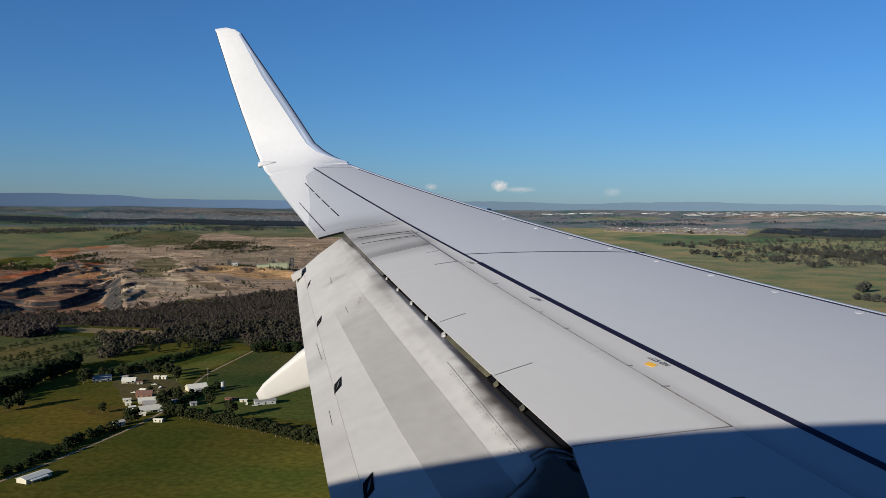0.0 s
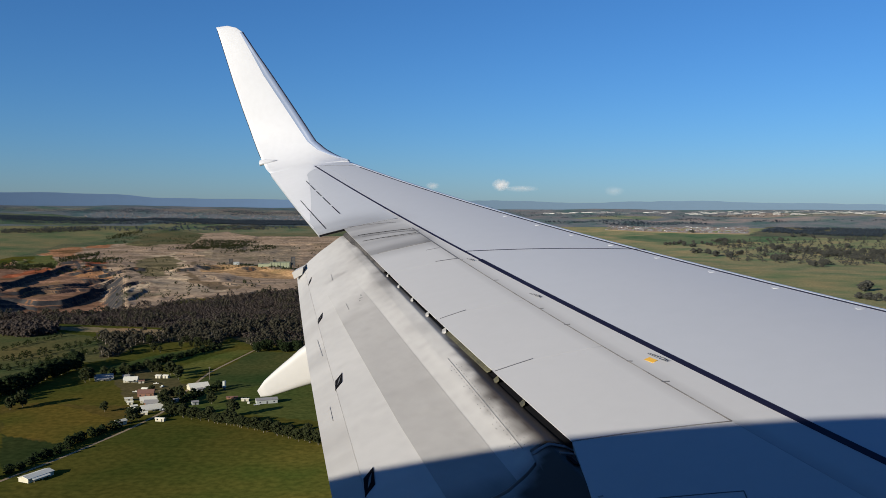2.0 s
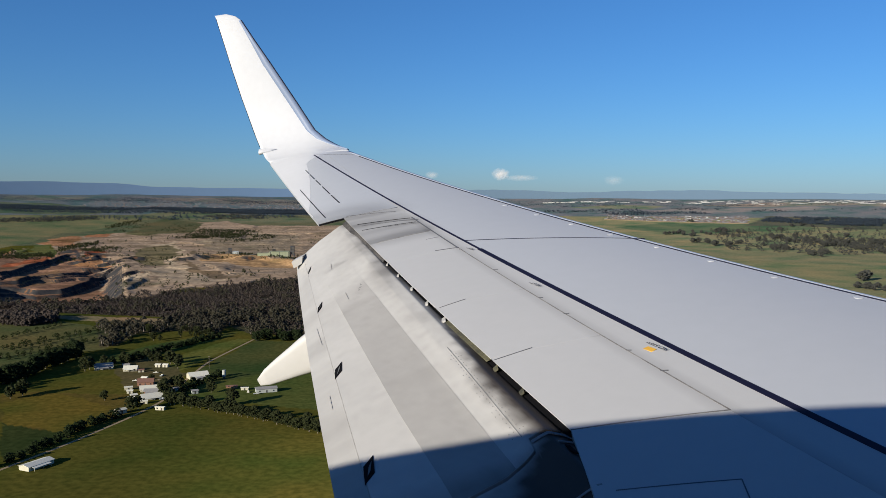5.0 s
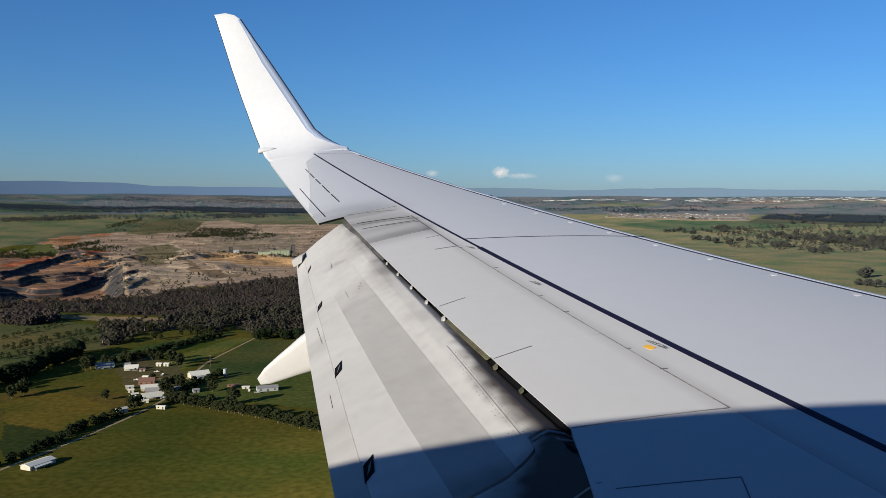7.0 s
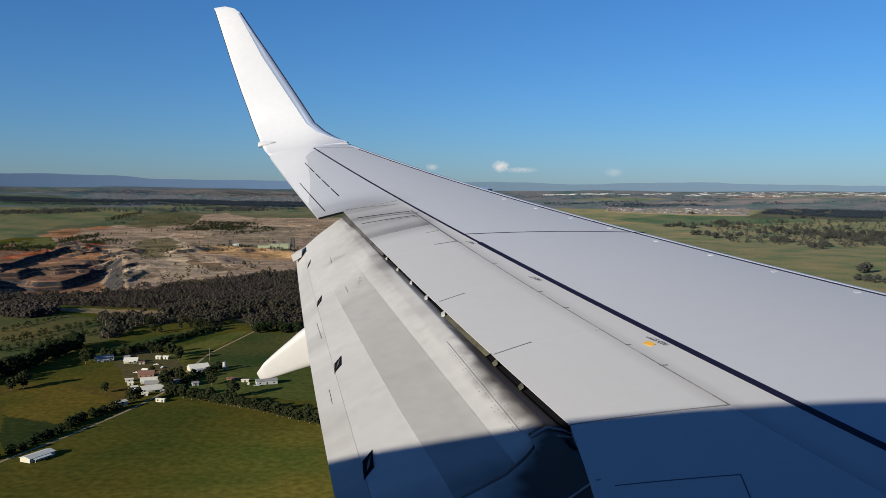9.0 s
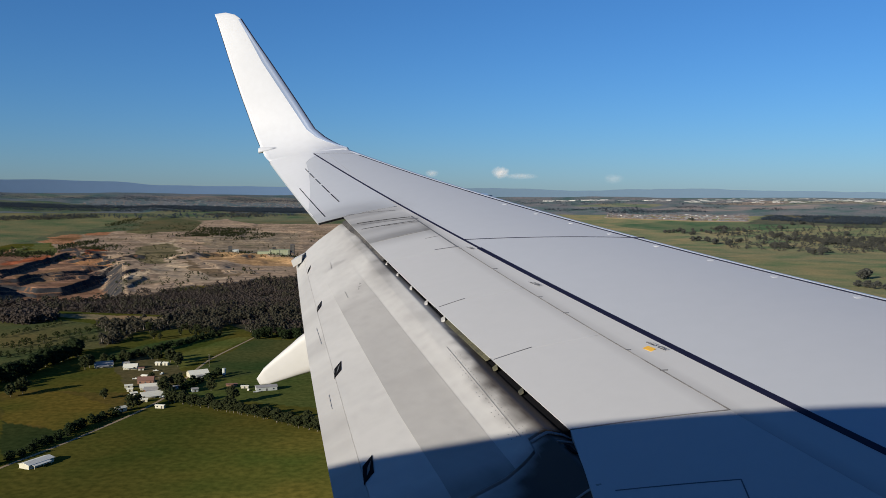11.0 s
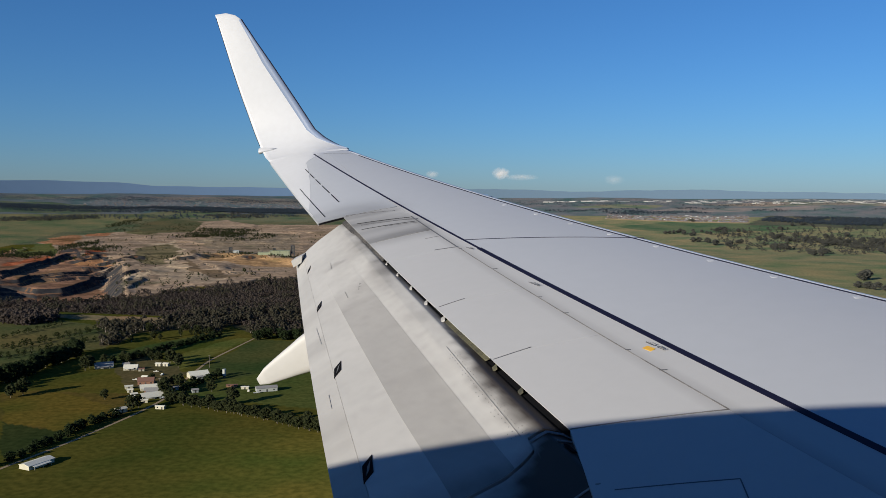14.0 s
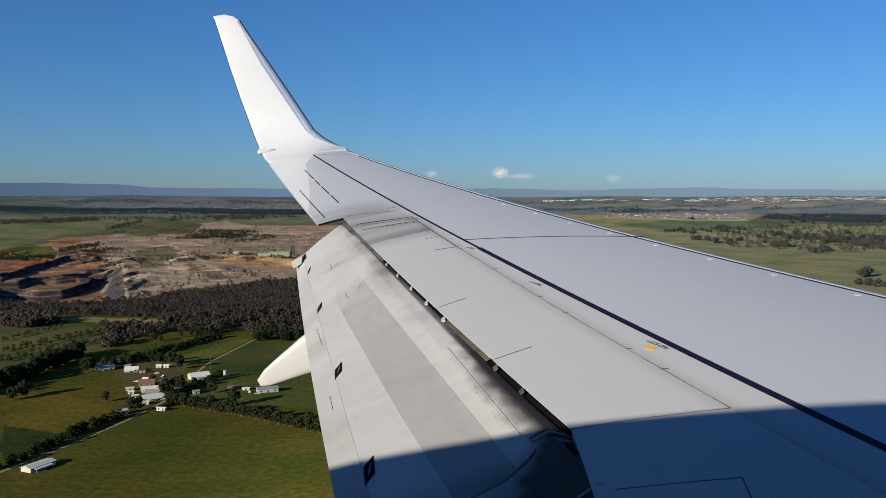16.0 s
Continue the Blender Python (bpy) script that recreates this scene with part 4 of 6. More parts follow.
def ground_material():
    m = bpy.data.materials.new("pasture_and_quarry")
    m.use_nodes = True
    nt = m.node_tree
    L = nt.links.new
    b = nt.nodes["Principled BSDF"]
    b.inputs["Roughness"].default_value = 0.95
    b.inputs["Specular IOR Level"].default_value = 0.0
    tc = nt.nodes.new("ShaderNodeTexCoord")

    def nz(scale, detail=5, stretch=None):
        n = nt.nodes.new("ShaderNodeTexNoise")
        n.inputs["Scale"].default_value, n.inputs["Detail"].default_value = scale, detail
        if stretch:
            mp = nt.nodes.new("ShaderNodeMapping")
            mp.inputs["Scale"].default_value, mp.inputs["Rotation"].default_value = stretch, (0, 0, 0.6)
            L(tc.outputs["Object"], mp.inputs["Vector"])
            L(mp.outputs[0], n.inputs["Vector"])
        else:
            L(tc.outputs["Object"], n.inputs["Vector"])
        return n.outputs["Fac"]

    def ramp(fac, stops):
        r = nt.nodes.new("ShaderNodeValToRGB")
        e = r.color_ramp.elements
        while len(e) < len(stops):
            e.new(0.5)
        for el, (p, c) in zip(e, stops):
            el.position, el.color = p, (*c, 1)
        L(fac, r.inputs[0])
        return r.outputs[0]

    def mix(fac, a, c, kind="MIX"):
        x = nt.nodes.new("ShaderNodeMix")
        x.data_type, x.blend_type = "RGBA", kind
        if isinstance(fac, float):
            x.inputs[0].default_value = fac
        else:
            L(fac, x.inputs[0])
        L(a, x.inputs[6]), L(c, x.inputs[7])
        return x.outputs[2]

    cov = nt.nodes.new("ShaderNodeAttribute")
    cov.attribute_name = "cover"
    patchy = ramp(nz(0.009, 5), [(0.3, (0.55, 0.80, 0.75)), (0.5, (1.0, 1.0, 1.0)), (0.7, (1.36, 1.14, 1.1))])
    tufts = ramp(nz(0.22, 8), [(0.34, (0.74, 0.77, 0.74)), (0.66, (1.24, 1.20, 1.20))])
    streak = ramp(nz(0.03, 5, (0.3, 3.0, 1)), [(0.3, (0.93, 0.94, 0.93)), (0.7, (1.07, 1.05, 1.05))])
    grass = mix(1.0, mix(1.0, mix(1.0, cov.outputs["Color"], patchy, "MULTIPLY"), tufts, "MULTIPLY"), streak, "MULTIPLY")
    worn = ramp(nz(0.006, 7), [(0.30, (0.50, 0.55, 0.50)), (0.40, (0.86, 0.84, 0.80)), (0.50, (1.12, 1.10, 1.06)), (0.57, (0.84, 0.86, 0.86)), (0.64, (1.08, 1.04, 0.98)), (0.72, (0.58, 0.60, 0.54))])
    rutted = ramp(nz(0.02, 6, (0.35, 2.0, 1)), [(0.32, (0.68, 0.67, 0.66)), (0.5, (1.0, 1.0, 1.0)), (0.68, (1.24, 1.22, 1.2))])
    dust = mix(1.0, mix(1.0, cov.outputs["Color"], worn, "MULTIPLY"), rutted, "MULTIPLY")
    grit = ramp(nz(0.12, 8), [(0.35, (0.70, 0.70, 0.70)), (0.65, (1.24, 1.24, 1.24))])
    dust = mix(1.0, dust, grit, "MULTIPLY")
    # colour of steep ground: dark rock and its shade together
    shaded_rock = ramp(nz(0.04, 8), [(0.35, (0.0211, 0.0229, 0.0279)), (0.6, (0.0527, 0.051, 0.0492)), (0.72, (0.162, 0.085, 0.041))])
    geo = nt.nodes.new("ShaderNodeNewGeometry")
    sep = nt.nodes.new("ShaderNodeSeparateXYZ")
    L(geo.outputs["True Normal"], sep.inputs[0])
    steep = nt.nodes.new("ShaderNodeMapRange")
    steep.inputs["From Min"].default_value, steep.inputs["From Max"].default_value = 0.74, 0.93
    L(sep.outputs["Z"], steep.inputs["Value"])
    q = mix(steep.outputs[0], shaded_rock, dust)
    at = nt.nodes.new("ShaderNodeAttribute")
    at.attribute_name = "soil"
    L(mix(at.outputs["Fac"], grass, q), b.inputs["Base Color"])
    return m


land = new("ground", ground())
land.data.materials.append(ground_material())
tagged(land, "rolling green pasture plain with a stepped open quarry", "ground", kind="structure")

# ---- land materials ----
BARK = material("bark", (0.1296, 0.1105, 0.082), 0.9, dark=(0.243, 0.2295, 0.1886), scale=0.6)


PALE_BARK = material("pale_bark", (0.1944, 0.17, 0.1353), 0.9, dark=(0.1215, 0.1062, 0.082), scale=0.6)


def foliage(name, a, b, islands=True, patch_size=0.25, spread=0.2):
    m = material(name, a, 0.8, dark=b, scale=patch_size, fine=1.5, amount=0.9, random_tint=0.0 if islands else 0.25)
    nt = m.node_tree
    pb = nt.nodes["Principled BSDF"]
    pb.inputs["Specular IOR Level"].default_value = 0.05
    ng = nt.nodes.new("ShaderNodeNewGeometry")
    vm = nt.nodes.new("ShaderNodeVectorMath")      # shading normals bent upwards to lower the contrast between clumps
    vm.operation, vm.inputs[1].default_value = "ADD", (0, 0, 0.9)
    nt.links.new(ng.outputs["Normal"], vm.inputs[0])
    nt.links.new(vm.outputs[0], pb.inputs["Normal"])
    tl = nt.nodes.new("ShaderNodeBsdfTranslucent")
    ms = nt.nodes.new("ShaderNodeMixShader")
    ms.inputs[0].default_value = 0.42
    nt.links.new(pb.outputs[0], ms.inputs[1])
    nt.links.new(tl.outputs[0], ms.inputs[2])
    nt.links.new(ms.outputs[0], nt.nodes["Material Output"].inputs["Surface"])
    if islands:
        src = pb.inputs["Base Color"].links[0].from_socket
        g = nt.nodes.new("ShaderNodeNewGeometry")
        r = nt.nodes.new("ShaderNodeMapRange")
        r.inputs["To Min"].default_value, r.inputs["To Max"].default_value = 1 - spread, 1 + spread
        nt.links.new(g.outputs["Random Per Island"], r.inputs["Value"])
        h = nt.nodes.new("ShaderNodeHueSaturation")
        nt.links.new(src, h.inputs["Color"])
        nt.links.new(r.outputs[0], h.inputs["Value"])
        nt.links.new(h.outputs[0], pb.inputs["Base Color"])
    nt.links.new(pb.inputs["Base Color"].links[0].from_socket, tl.inputs["Color"])
    return m


GUM = foliage("gum_leaves", (0.046, 0.054, 0.022), (0.029, 0.036, 0.014))
DULL_GUM = foliage("dull_gum_leaves", (0.090, 0.094, 0.082), (0.062, 0.065, 0.058))
DULL_WOOD = foliage("olive_gum_leaves", (0.070, 0.066, 0.046), (0.046, 0.045, 0.032))
PINE = foliage("cypress_leaves", (0.030, 0.043, 0.017), (0.018, 0.028, 0.011))
SCRUB = foliage("bare_woodland", (0.094, 0.079, 0.066), (0.066, 0.056, 0.048), patch_size=0.018, spread=0.10)
SHRUB = foliage("orchard_leaves", (0.0356, 0.0476, 0.0156), (0.0227, 0.0323, 0.0098))
# bluish leaves: the haze of distance is mixed into their base colour
HAZE_WOOD = foliage("far_woodland", (0.060, 0.080, 0.106), (0.044, 0.060, 0.082))
SHED_W = material("warehouse_white", (0.5346, 0.544, 0.5084), 0.7, dark=(0.3726, 0.3825, 0.3608), scale=0.01, amount=0.8)
FAR_ROOF = material("faded_roofs", (0.15, 0.115, 0.10), 0.8, dark=(0.09, 0.08, 0.078), scale=0.02, amount=0.9)
TOWN = material("town_walls", (0.21, 0.215, 0.22), 0.8, dark=(0.13, 0.14, 0.145), scale=0.02, amount=0.9)
ROOF_W = material("white_sheet_roof", (0.5994, 0.595, 0.492), 0.5, dark=(0.4698, 0.4675, 0.3936), scale=0.4, random_tint=0.12)
ROOF_G = material("grey_sheet_roof", (0.24, 0.24, 0.235), 0.85, dark=(0.17, 0.17, 0.165), scale=0.4, gloss=0.15)
ROOF_R = material("red_tile_roof", (0.162, 0.085, 0.0574), 0.8, dark=(0.1134, 0.068, 0.0492), scale=0.5)
WALL_W = material("white_wall", (0.4212, 0.408, 0.3116), 0.7, dark=(0.3402, 0.3315, 0.2542), scale=0.3)
WALL_B = material("brick_wall", (0.1944, 0.102, 0.0615), 0.9, dark=(0.1377, 0.0765, 0.0492), scale=0.8)
WALL_S = material("steel_wall", (0.3402, 0.3655, 0.3444), 0.5, dark=(0.2673, 0.289, 0.2788), scale=0.4)
GLASS = material("window_glass", (0.0243, 0.0298, 0.0328), 0.1)
GREEN_SHED = material("faded_green_cladding", (0.1944, 0.221, 0.1312), 0.7, dark=(0.243, 0.255, 0.1804), scale=0.1)
DARK_STEEL = material("dark_steelwork", (0.0405, 0.0425, 0.0451), 0.6, dark=(0.0729, 0.0638, 0.0492), scale=0.3)
TRACK_DIRT = material("pale_track", (0.2592, 0.1955, 0.1066), 0.95, dark=(0.162, 0.1275, 0.0656), scale=0.06, fine=0.8)
WATER = material("dam_water", (0.0405, 0.0553, 0.0492), 0.12, dark=(0.0567, 0.0595, 0.041), scale=0.02)
# haze blue is painted into the base colour of both ranges
RIDGE = material("hazed_range", (0.095, 0.155, 0.262), 1.0, dark=(0.088, 0.144, 0.242), scale=0.004, fine=0.03)
PALE_RIDGE = material("hazed_far_range", (0.090, 0.140, 0.205), 1.0, dark=(0.085, 0.133, 0.197), scale=0.004, fine=0.03)

# ---- trees ----
PHI = (1 + 5 ** 0.5) / 2
ICO_V = np.array([(-1, PHI, 0), (1, PHI, 0), (-1, -PHI, 0), (1, -PHI, 0), (0, -1, PHI), (0, 1, PHI), (0, -1, -PHI), (0, 1, -PHI), (PHI, 0, -1), (PHI, 0, 1), (-PHI, 0, -1), (-PHI, 0, 1)]) / 1.902
ICO_F = np.array([(0, 11, 5), (0, 5, 1), (0, 1, 7), (0, 7, 10), (0, 10, 11), (1, 5, 9), (5, 11, 4), (11, 10, 2), (10, 7, 6), (7, 1, 8), (3, 9, 4), (3, 4, 2), (3, 2, 6), (3, 6, 8), (3, 8, 9), (4, 9, 5), (2, 4, 11), (6, 2, 10), (8, 6, 7), (9, 8, 1)])


def fast_mesh(name, v, f, mat):
    me = bpy.data.meshes.new(name)
    v, f = np.asarray(v, np.float32), np.asarray(f, np.int32)
    me.vertices.add(len(v))
    me.vertices.foreach_set("co", v.ravel())
    me.loops.add(f.size)
    me.loops.foreach_set("vertex_index", f.ravel())
    me.polygons.add(len(f))
    me.polygons.foreach_set("loop_start", np.arange(0, f.size, 3, dtype=np.int32))
    me.polygons.foreach_set("use_smooth", np.ones(len(f), bool))
    me.update(calc_edges=True)
    me.materials.append(mat)
    return me


OCT_V = np.array([(1, 0, 0), (-1, 0, 0), (0, 1, 0), (0, -1, 0), (0, 0, 1), (0, 0, -1)], float)
OCT_F = np.array([(0, 2, 4), (2, 1, 4), (1, 3, 4), (3, 0, 4), (2, 0, 5), (1, 2, 5), (3, 1, 5), (0, 3, 5)])


def crown_arrays(rng, clumps, leaves, low, wide, kind="gum", lump=(ICO_V, ICO_F), fine=1.0):
    """Clumps of foliage about limbs, with loose sprays that break the outline; the tree is 1 high."""
    vs, fs, o = [], [], 0
    for i in range(clumps):
        a, k = rng.uniform(0, 2 * math.pi), rng.uniform(0, 1)
        h = low + (1 - low) * k
        reach = wide * (math.sin(math.pi * min(0.15 + 0.85 * k, 1.0) ** 1.2) if kind == "gum" else (1.05 - k)) * rng.uniform(0.35, 1.0)
        c = np.array((math.cos(a) * reach, math.sin(a) * reach, min(h, 0.93)))
        s = np.array((rng.uniform(0.7, 1.3), rng.uniform(0.7, 1.3), rng.uniform(0.5, 0.9))) * wide * rng.uniform(0.24, 0.42) * fine
        vs.append(lump[0] * s * rng.uniform(0.75, 1.25, (len(lump[0]), 1)) + c)
        fs.append(lump[1] + o)
        o += len(lump[0])
        for j in range(leaves):
            d = rng.normal(size=3)
            d /= np.linalg.norm(d)
            p = c + d * s * rng.uniform(0.8, 1.45)
            t = rng.normal(size=(3, 3)) * wide * 0.075
            vs.append(p + t)
            fs.append(np.array([(0, 1, 2)]) + o)
            o += 3
    return np.vstack(vs), np.vstack(fs)


def trunk_arrays(rng, low, r=0.022):
    vs, fs, o = [], [], 0
    limbs = [((0, 0, -0.02), (rng.uniform(-0.03, 0.03), rng.uniform(-0.03, 0.03), low + 0.12), r, r * 0.6)]
    for i in range(4):
        a = rng.uniform(0, 6.28)
        z = low * rng.uniform(0.7, 1.1)
        limbs.append(((0.0, 0.0, z), (0.2 * math.cos(a), 0.2 * math.sin(a), z + 0.25), r * 0.55, r * 0.2))
    for p, q, ra, rb in limbs:
        for c, rr in ((p, ra), (q, rb)):
            vs.append(np.array([(c[0] + rr * math.cos(k * 1.2566), c[1] + rr * math.sin(k * 1.2566), c[2]) for k in range(5)]))
        for k in range(5):
            n = (k + 1) % 5
            fs.append(np.array([(k, n, n + 5), (k, n + 5, k + 5)]) + o)
        o += 10
    return np.vstack(vs), np.vstack(fs)


rng = np.random.default_rng(7)
GUM_KINDS = [(fast_mesh("trunk", *trunk_arrays(rng, 0.30), BARK), fast_mesh("crown", *crown_arrays(rng, 64, 12, 0.22, 0.42, fine=0.62), GUM)) for i in range(5)]
PINE_KINDS = [(fast_mesh("trunk", *trunk_arrays(rng, 0.12, 0.03), BARK), fast_mesh("crown", *crown_arrays(rng, 52, 12, 0.12, 0.42, fine=0.62), PINE)) for i in range(4)]
BUSH_KINDS = [(fast_mesh("trunk", *trunk_arrays(rng, 0.10, 0.03), BARK), fast_mesh("crown", *crown_arrays(rng, 44, 12, 0.10, 0.58, fine=0.55), PINE)) for i in range(3)]
PADDOCK_KINDS = [(fast_mesh("trunk", *trunk_arrays(rng, 0.30), BARK), fast_mesh("crown", *crown_arrays(rng, 60, 12, 0.16, 0.50, fine=0.7), DULL_GUM)) for i in range(5)]
SHRUB_KINDS = [(fast_mesh("trunk", *trunk_arrays(rng, 0.18, 0.03), BARK), fast_mesh("crown", *crown_arrays(rng, 30, 10, 0.15, 0.50, fine=0.6), SHRUB)) for i in range(3)]
SMALL = [crown_arrays(rng, 11, 4, 0.15, 0.42, lump=(OCT_V, OCT_F), fine=1.05) for i in range(8)]


def tree(name, kinds, x, y, h, label, group, wide=1.0):
    t = empty(name, pose(x, y, height(x, y) - 0.1, 0, 0, rng.uniform(0, 360)) @ Matrix.Diagonal((h * wide, h * wide, h, 1)), label, "tree" if name != "bush" else "bush", group)
    trunk, crown = kinds[int(rng.integers(len(kinds)))]
    part("trunk", trunk, t)
    part("crown", crown, t)
    return t


def along(line, gap, jitter):
    """Points at even gaps along a line, each shifted a little."""
    out = []
    for (xa, ya), (xb, yb) in zip(line, line[1:]):
        n = max(int(math.hypot(xb - xa, yb - ya) / gap), 1)
        for i in range(n):
            k = (i + rng.uniform(0.2, 0.8)) / n
            out.append((xa + (xb - xa) * k + rng.normal() * jitter, ya + (yb - ya) * k + rng.normal() * jitter))
    return out


def scatter(poly, n):
    xs, ys = [p[0] for p in poly], [p[1] for p in poly]
    out = []
    while len(out) < n:
        x, y = rng.uniform(min(xs), max(xs)), rng.uniform(min(ys), max(ys))
        if inside(x, y, poly):
            out.append((x, y))
    return out


def wood(name, points, size, mat, label, kind="stuff", category="woodland", wide=1.0, trunks=False, even=0.32):
    """A stand of many small trees in one mesh."""
    vs, fs, o = [], [], 0
    for x, y in points:
        v, f = SMALL[int(rng.integers(len(SMALL)))]
        h = size * rng.uniform(1 - even, 1 + even) * far_scale(math.hypot(x, y))
        a = rng.uniform(0, 6.28)
        c, s = math.cos(a), math.sin(a)
        w = v @ np.array(((c, s, 0), (-s, c, 0), (0, 0, 1))) * (h * wide, h * wide, h) + (x, y, height(x, y) - 0.12 * h)
        vs.append(w)
        fs.append(f + o)
        o += len(v)
    leaves = sum(len(f) for f in fs)
    if trunks:
        for w in vs[:]:
            c, lo, hi = w.mean(axis=0), w[:, 2].min(), w[:, 2].max()
            t, lean = 0.035 * (hi - lo), rng.normal(size=2) * 0.06 * (hi - lo)
            base = height(c[0], c[1]) - 0.5
            vs.append(np.array([(c[0] + t, c[1] - t, base), (c[0] - t, c[1] - t, base), (c[0], c[1] + t, base), (c[0] + lean[0], c[1] + lean[1], lo + 0.75 * (hi - lo))]))
            fs.append(np.array([(0, 1, 3), (1, 2, 3), (2, 0, 3)]) + o)
            o += 4
    ob = new(name, fast_mesh(name, np.vstack(vs), np.vstack(fs), mat))
    if trunks:
        ob.data.materials.append(PALE_BARK)
        index = np.zeros(len(ob.data.polygons), np.int32)
        index[leaves:] = 1
        ob.data.polygons.foreach_set("material_index", index)
    return tagged(ob, label, category, kind=kind)


wood("woodland", [p for p in scatter(WOOD, 10500) if fbm(*p, 45, 3) > -0.42], 5.2, SCRUB, "dense dull brown-green gum woodland below the quarry", wide=1.75, even=0.18)
wood("woodland", [p for p in scatter(WOOD, 1800) if fbm(p[0] + 400, p[1], 80, 3) > 0.05], 10, DULL_WOOD, "taller dark green gums through the woodland", trunks=True)
wood("woodland", [p for p in scatter(GROVE, 700) if fbm(p[0], p[1], 40, 3) > -0.15], 11, DULL_WOOD, "grey-green gum grove with pale trunks below the woodland", trunks=True)
wood("woodland", scatter(EDGE_TREES, 330), 7.5, SCRUB, "thin brown gums on bare ground at the quarry edge", wide=1.1)
wood("woodland", scatter(LEFT_WOOD, 260), 11, SCRUB, "dull green tree belt beside the orchard")
for x, y in scatter([(-359, 995), (-295, 1016), (-265, 980), (-300, 930), (-353, 911)], 14):
    tree("gum_tree", GUM_KINDS, x, y, rng.uniform(7, 12), "grey-green gum tree with pale trunk in a paddock corner", "gum trees by the wood", 0.9)
for x, y in along(HEDGE_A, 3.6, 1.4):
    tree("gum_tree", GUM_KINDS, x, y, rng.uniform(7, 11), "dark green windbreak tree along a paddock fence", "windbreak trees", 1.1)
for x, y in along(TRACK_HEDGE, 3.2, 1.6):
    tree("bush", BUSH_KINDS, x, y, rng.uniform(4, 7), "dense dark green bush beside the farm track", "bushes along the track")
for x, y in along(DARK_ROW, 6.5, 3.5) + along(DARK_ROW, 9, 7):
    tree("cypress_tree", PINE_KINDS, x, y, rng.uniform(12, 17), "tall dark cypress in a thick windbreak row", "cypress windbreak")
for x, y in along(FIELD_HEDGE, 4.0, 1.8):
    tree("bush", BUSH_KINDS, x, y, rng.uniform(4, 8), "dark green bush along a field boundary", "field boundary bushes")
for x, y in along(YARD_HEDGE, 6.0, 2.0):
    tree("bush", BUSH_KINDS, x, y, rng.uniform(4, 8), "dark green bush round the farmyard", "farmyard bushes")
for x, y in along(DARK_CLUMP, 5.0, 5.0) + along(DARK_CLUMP, 7.0, 7.0):
    tree("cypress_tree", PINE_KINDS, x, y, rng.uniform(9, 13), "dark cypress in a clump at a paddock edge", "cypress clump")
for x, y in along(ORCH1, 8, 1) + along(ORCH2, 8, 1) + along(ORCH3, 9, 1) + [(x + 14, y - 8) for x, y in along(ORCH1, 9, 1)] + [(x - 16, y - 6) for x, y in along(ORCH2, 9, 1)]:
    tree("orchard_tree", SHRUB_KINDS, x, y, rng.uniform(3.5, 6), "small green orchard tree in a row", "orchard trees")
for x, y in along([(-330, 800), (-300, 830), (-270, 835), (-245, 805)], 9, 4) + along([(-246, 735), (-236, 705), (-222, 690)], 8, 3):
    tree("gum_tree", GUM_KINDS, x, y, rng.uniform(6, 11), "dark gum tree among the farm buildings", "gum trees at the farm")
for x, y in LONE:
    tree("gum_tree", GUM_KINDS, x, y, rng.uniform(8, 14), "grey-green gum tree standing by the farm", "gum trees at the farm")
for x, y in RIGHT_TREES:
    r = math.hypot(x, y)
    for k in range(2):
        s = far_scale(r)
        tree("gum_tree", PADDOCK_KINDS, x + rng.normal() * 9, y + rng.normal() * 14, rng.uniform(14, 21) * max(s, 0.6) * (0.6 if r < 1800 else 1.0), "dark gum tree standing in open pasture", "paddock gum trees", 1.25)

# shrubs over the quarry and the far plain
shrubs = []
for x0, y0, x1, y1, n in ((-1089, 2411, -1000, 2673, 170), (-960, 3050, -740, 3400, 1000), (-825, 1900, -650, 2245, 45), (-1016, 2133, -930, 2468, 60), (-1180, 2221, -1060, 2339, 70), (-660, 2250, -330, 2300, 90), (-1124, 3300, -960, 3600, 80), (-1306, 3253, -1230, 3626, 70), (-760, 2886, -660, 3045, 60), (-1150, 2500, -400, 3300, 70), (-640, 1420, -330, 1830, 60)):
    for i in range(n):
        k = rng.uniform()
        shrubs.append((x0 + (x1 - x0) * k + rng.normal() * 12, y0 + (y1 - y0) * rng.uniform()))
wood("quarry_scrub", shrubs + [(x + rng.normal() * 30, y + rng.normal() * 40) for x, y in shrubs[::4]], 6.5, GUM, "dark green scrub scattered over the quarry", category="scrub", wide=1.2)
wood("far_woodland", scatter([(-2132, 3980), (-1458, 4120), (-1200, 4230), (-640, 4300), (-560, 4130), (-900, 4080), (-1400, 4080), (-2000, 3860)], 4600), 15, HAZE_WOOD, "distant tree belt across the plain, haze blue painted into its leaves", category="woodland", wide=1.6)
wood("far_woodland", [p for p in scatter([(1400, 3760), (1540, 3640), (1680, 3520), (1920, 3420), (1990, 3640), (1530, 3900)], 1700) if fbm(*p, 160, 3) > -0.25], 15, HAZE_WOOD, "distant dark wood beyond the pasture", category="woodland", wide=1.5)
wood("far_woodland", scatter([(-2400, 4300), (-300, 4880), (700, 4860), (2400, 4200), (2450, 4010), (1000, 4500), (-200, 4600), (-700, 4500), (-2300, 4080)], 2600), 16, HAZE_WOOD, "distant tree belts near the skyline, haze blue painted into their leaves", category="woodland", wide=2.0)
wood("far_woodland", scatter([(-1750, 3700), (-600, 4130), (-560, 4080), (-1000, 3800), (-1700, 3600)], 260), 14, HAZE_WOOD, "distant trees along far fields", category="woodland", wide=1.4)
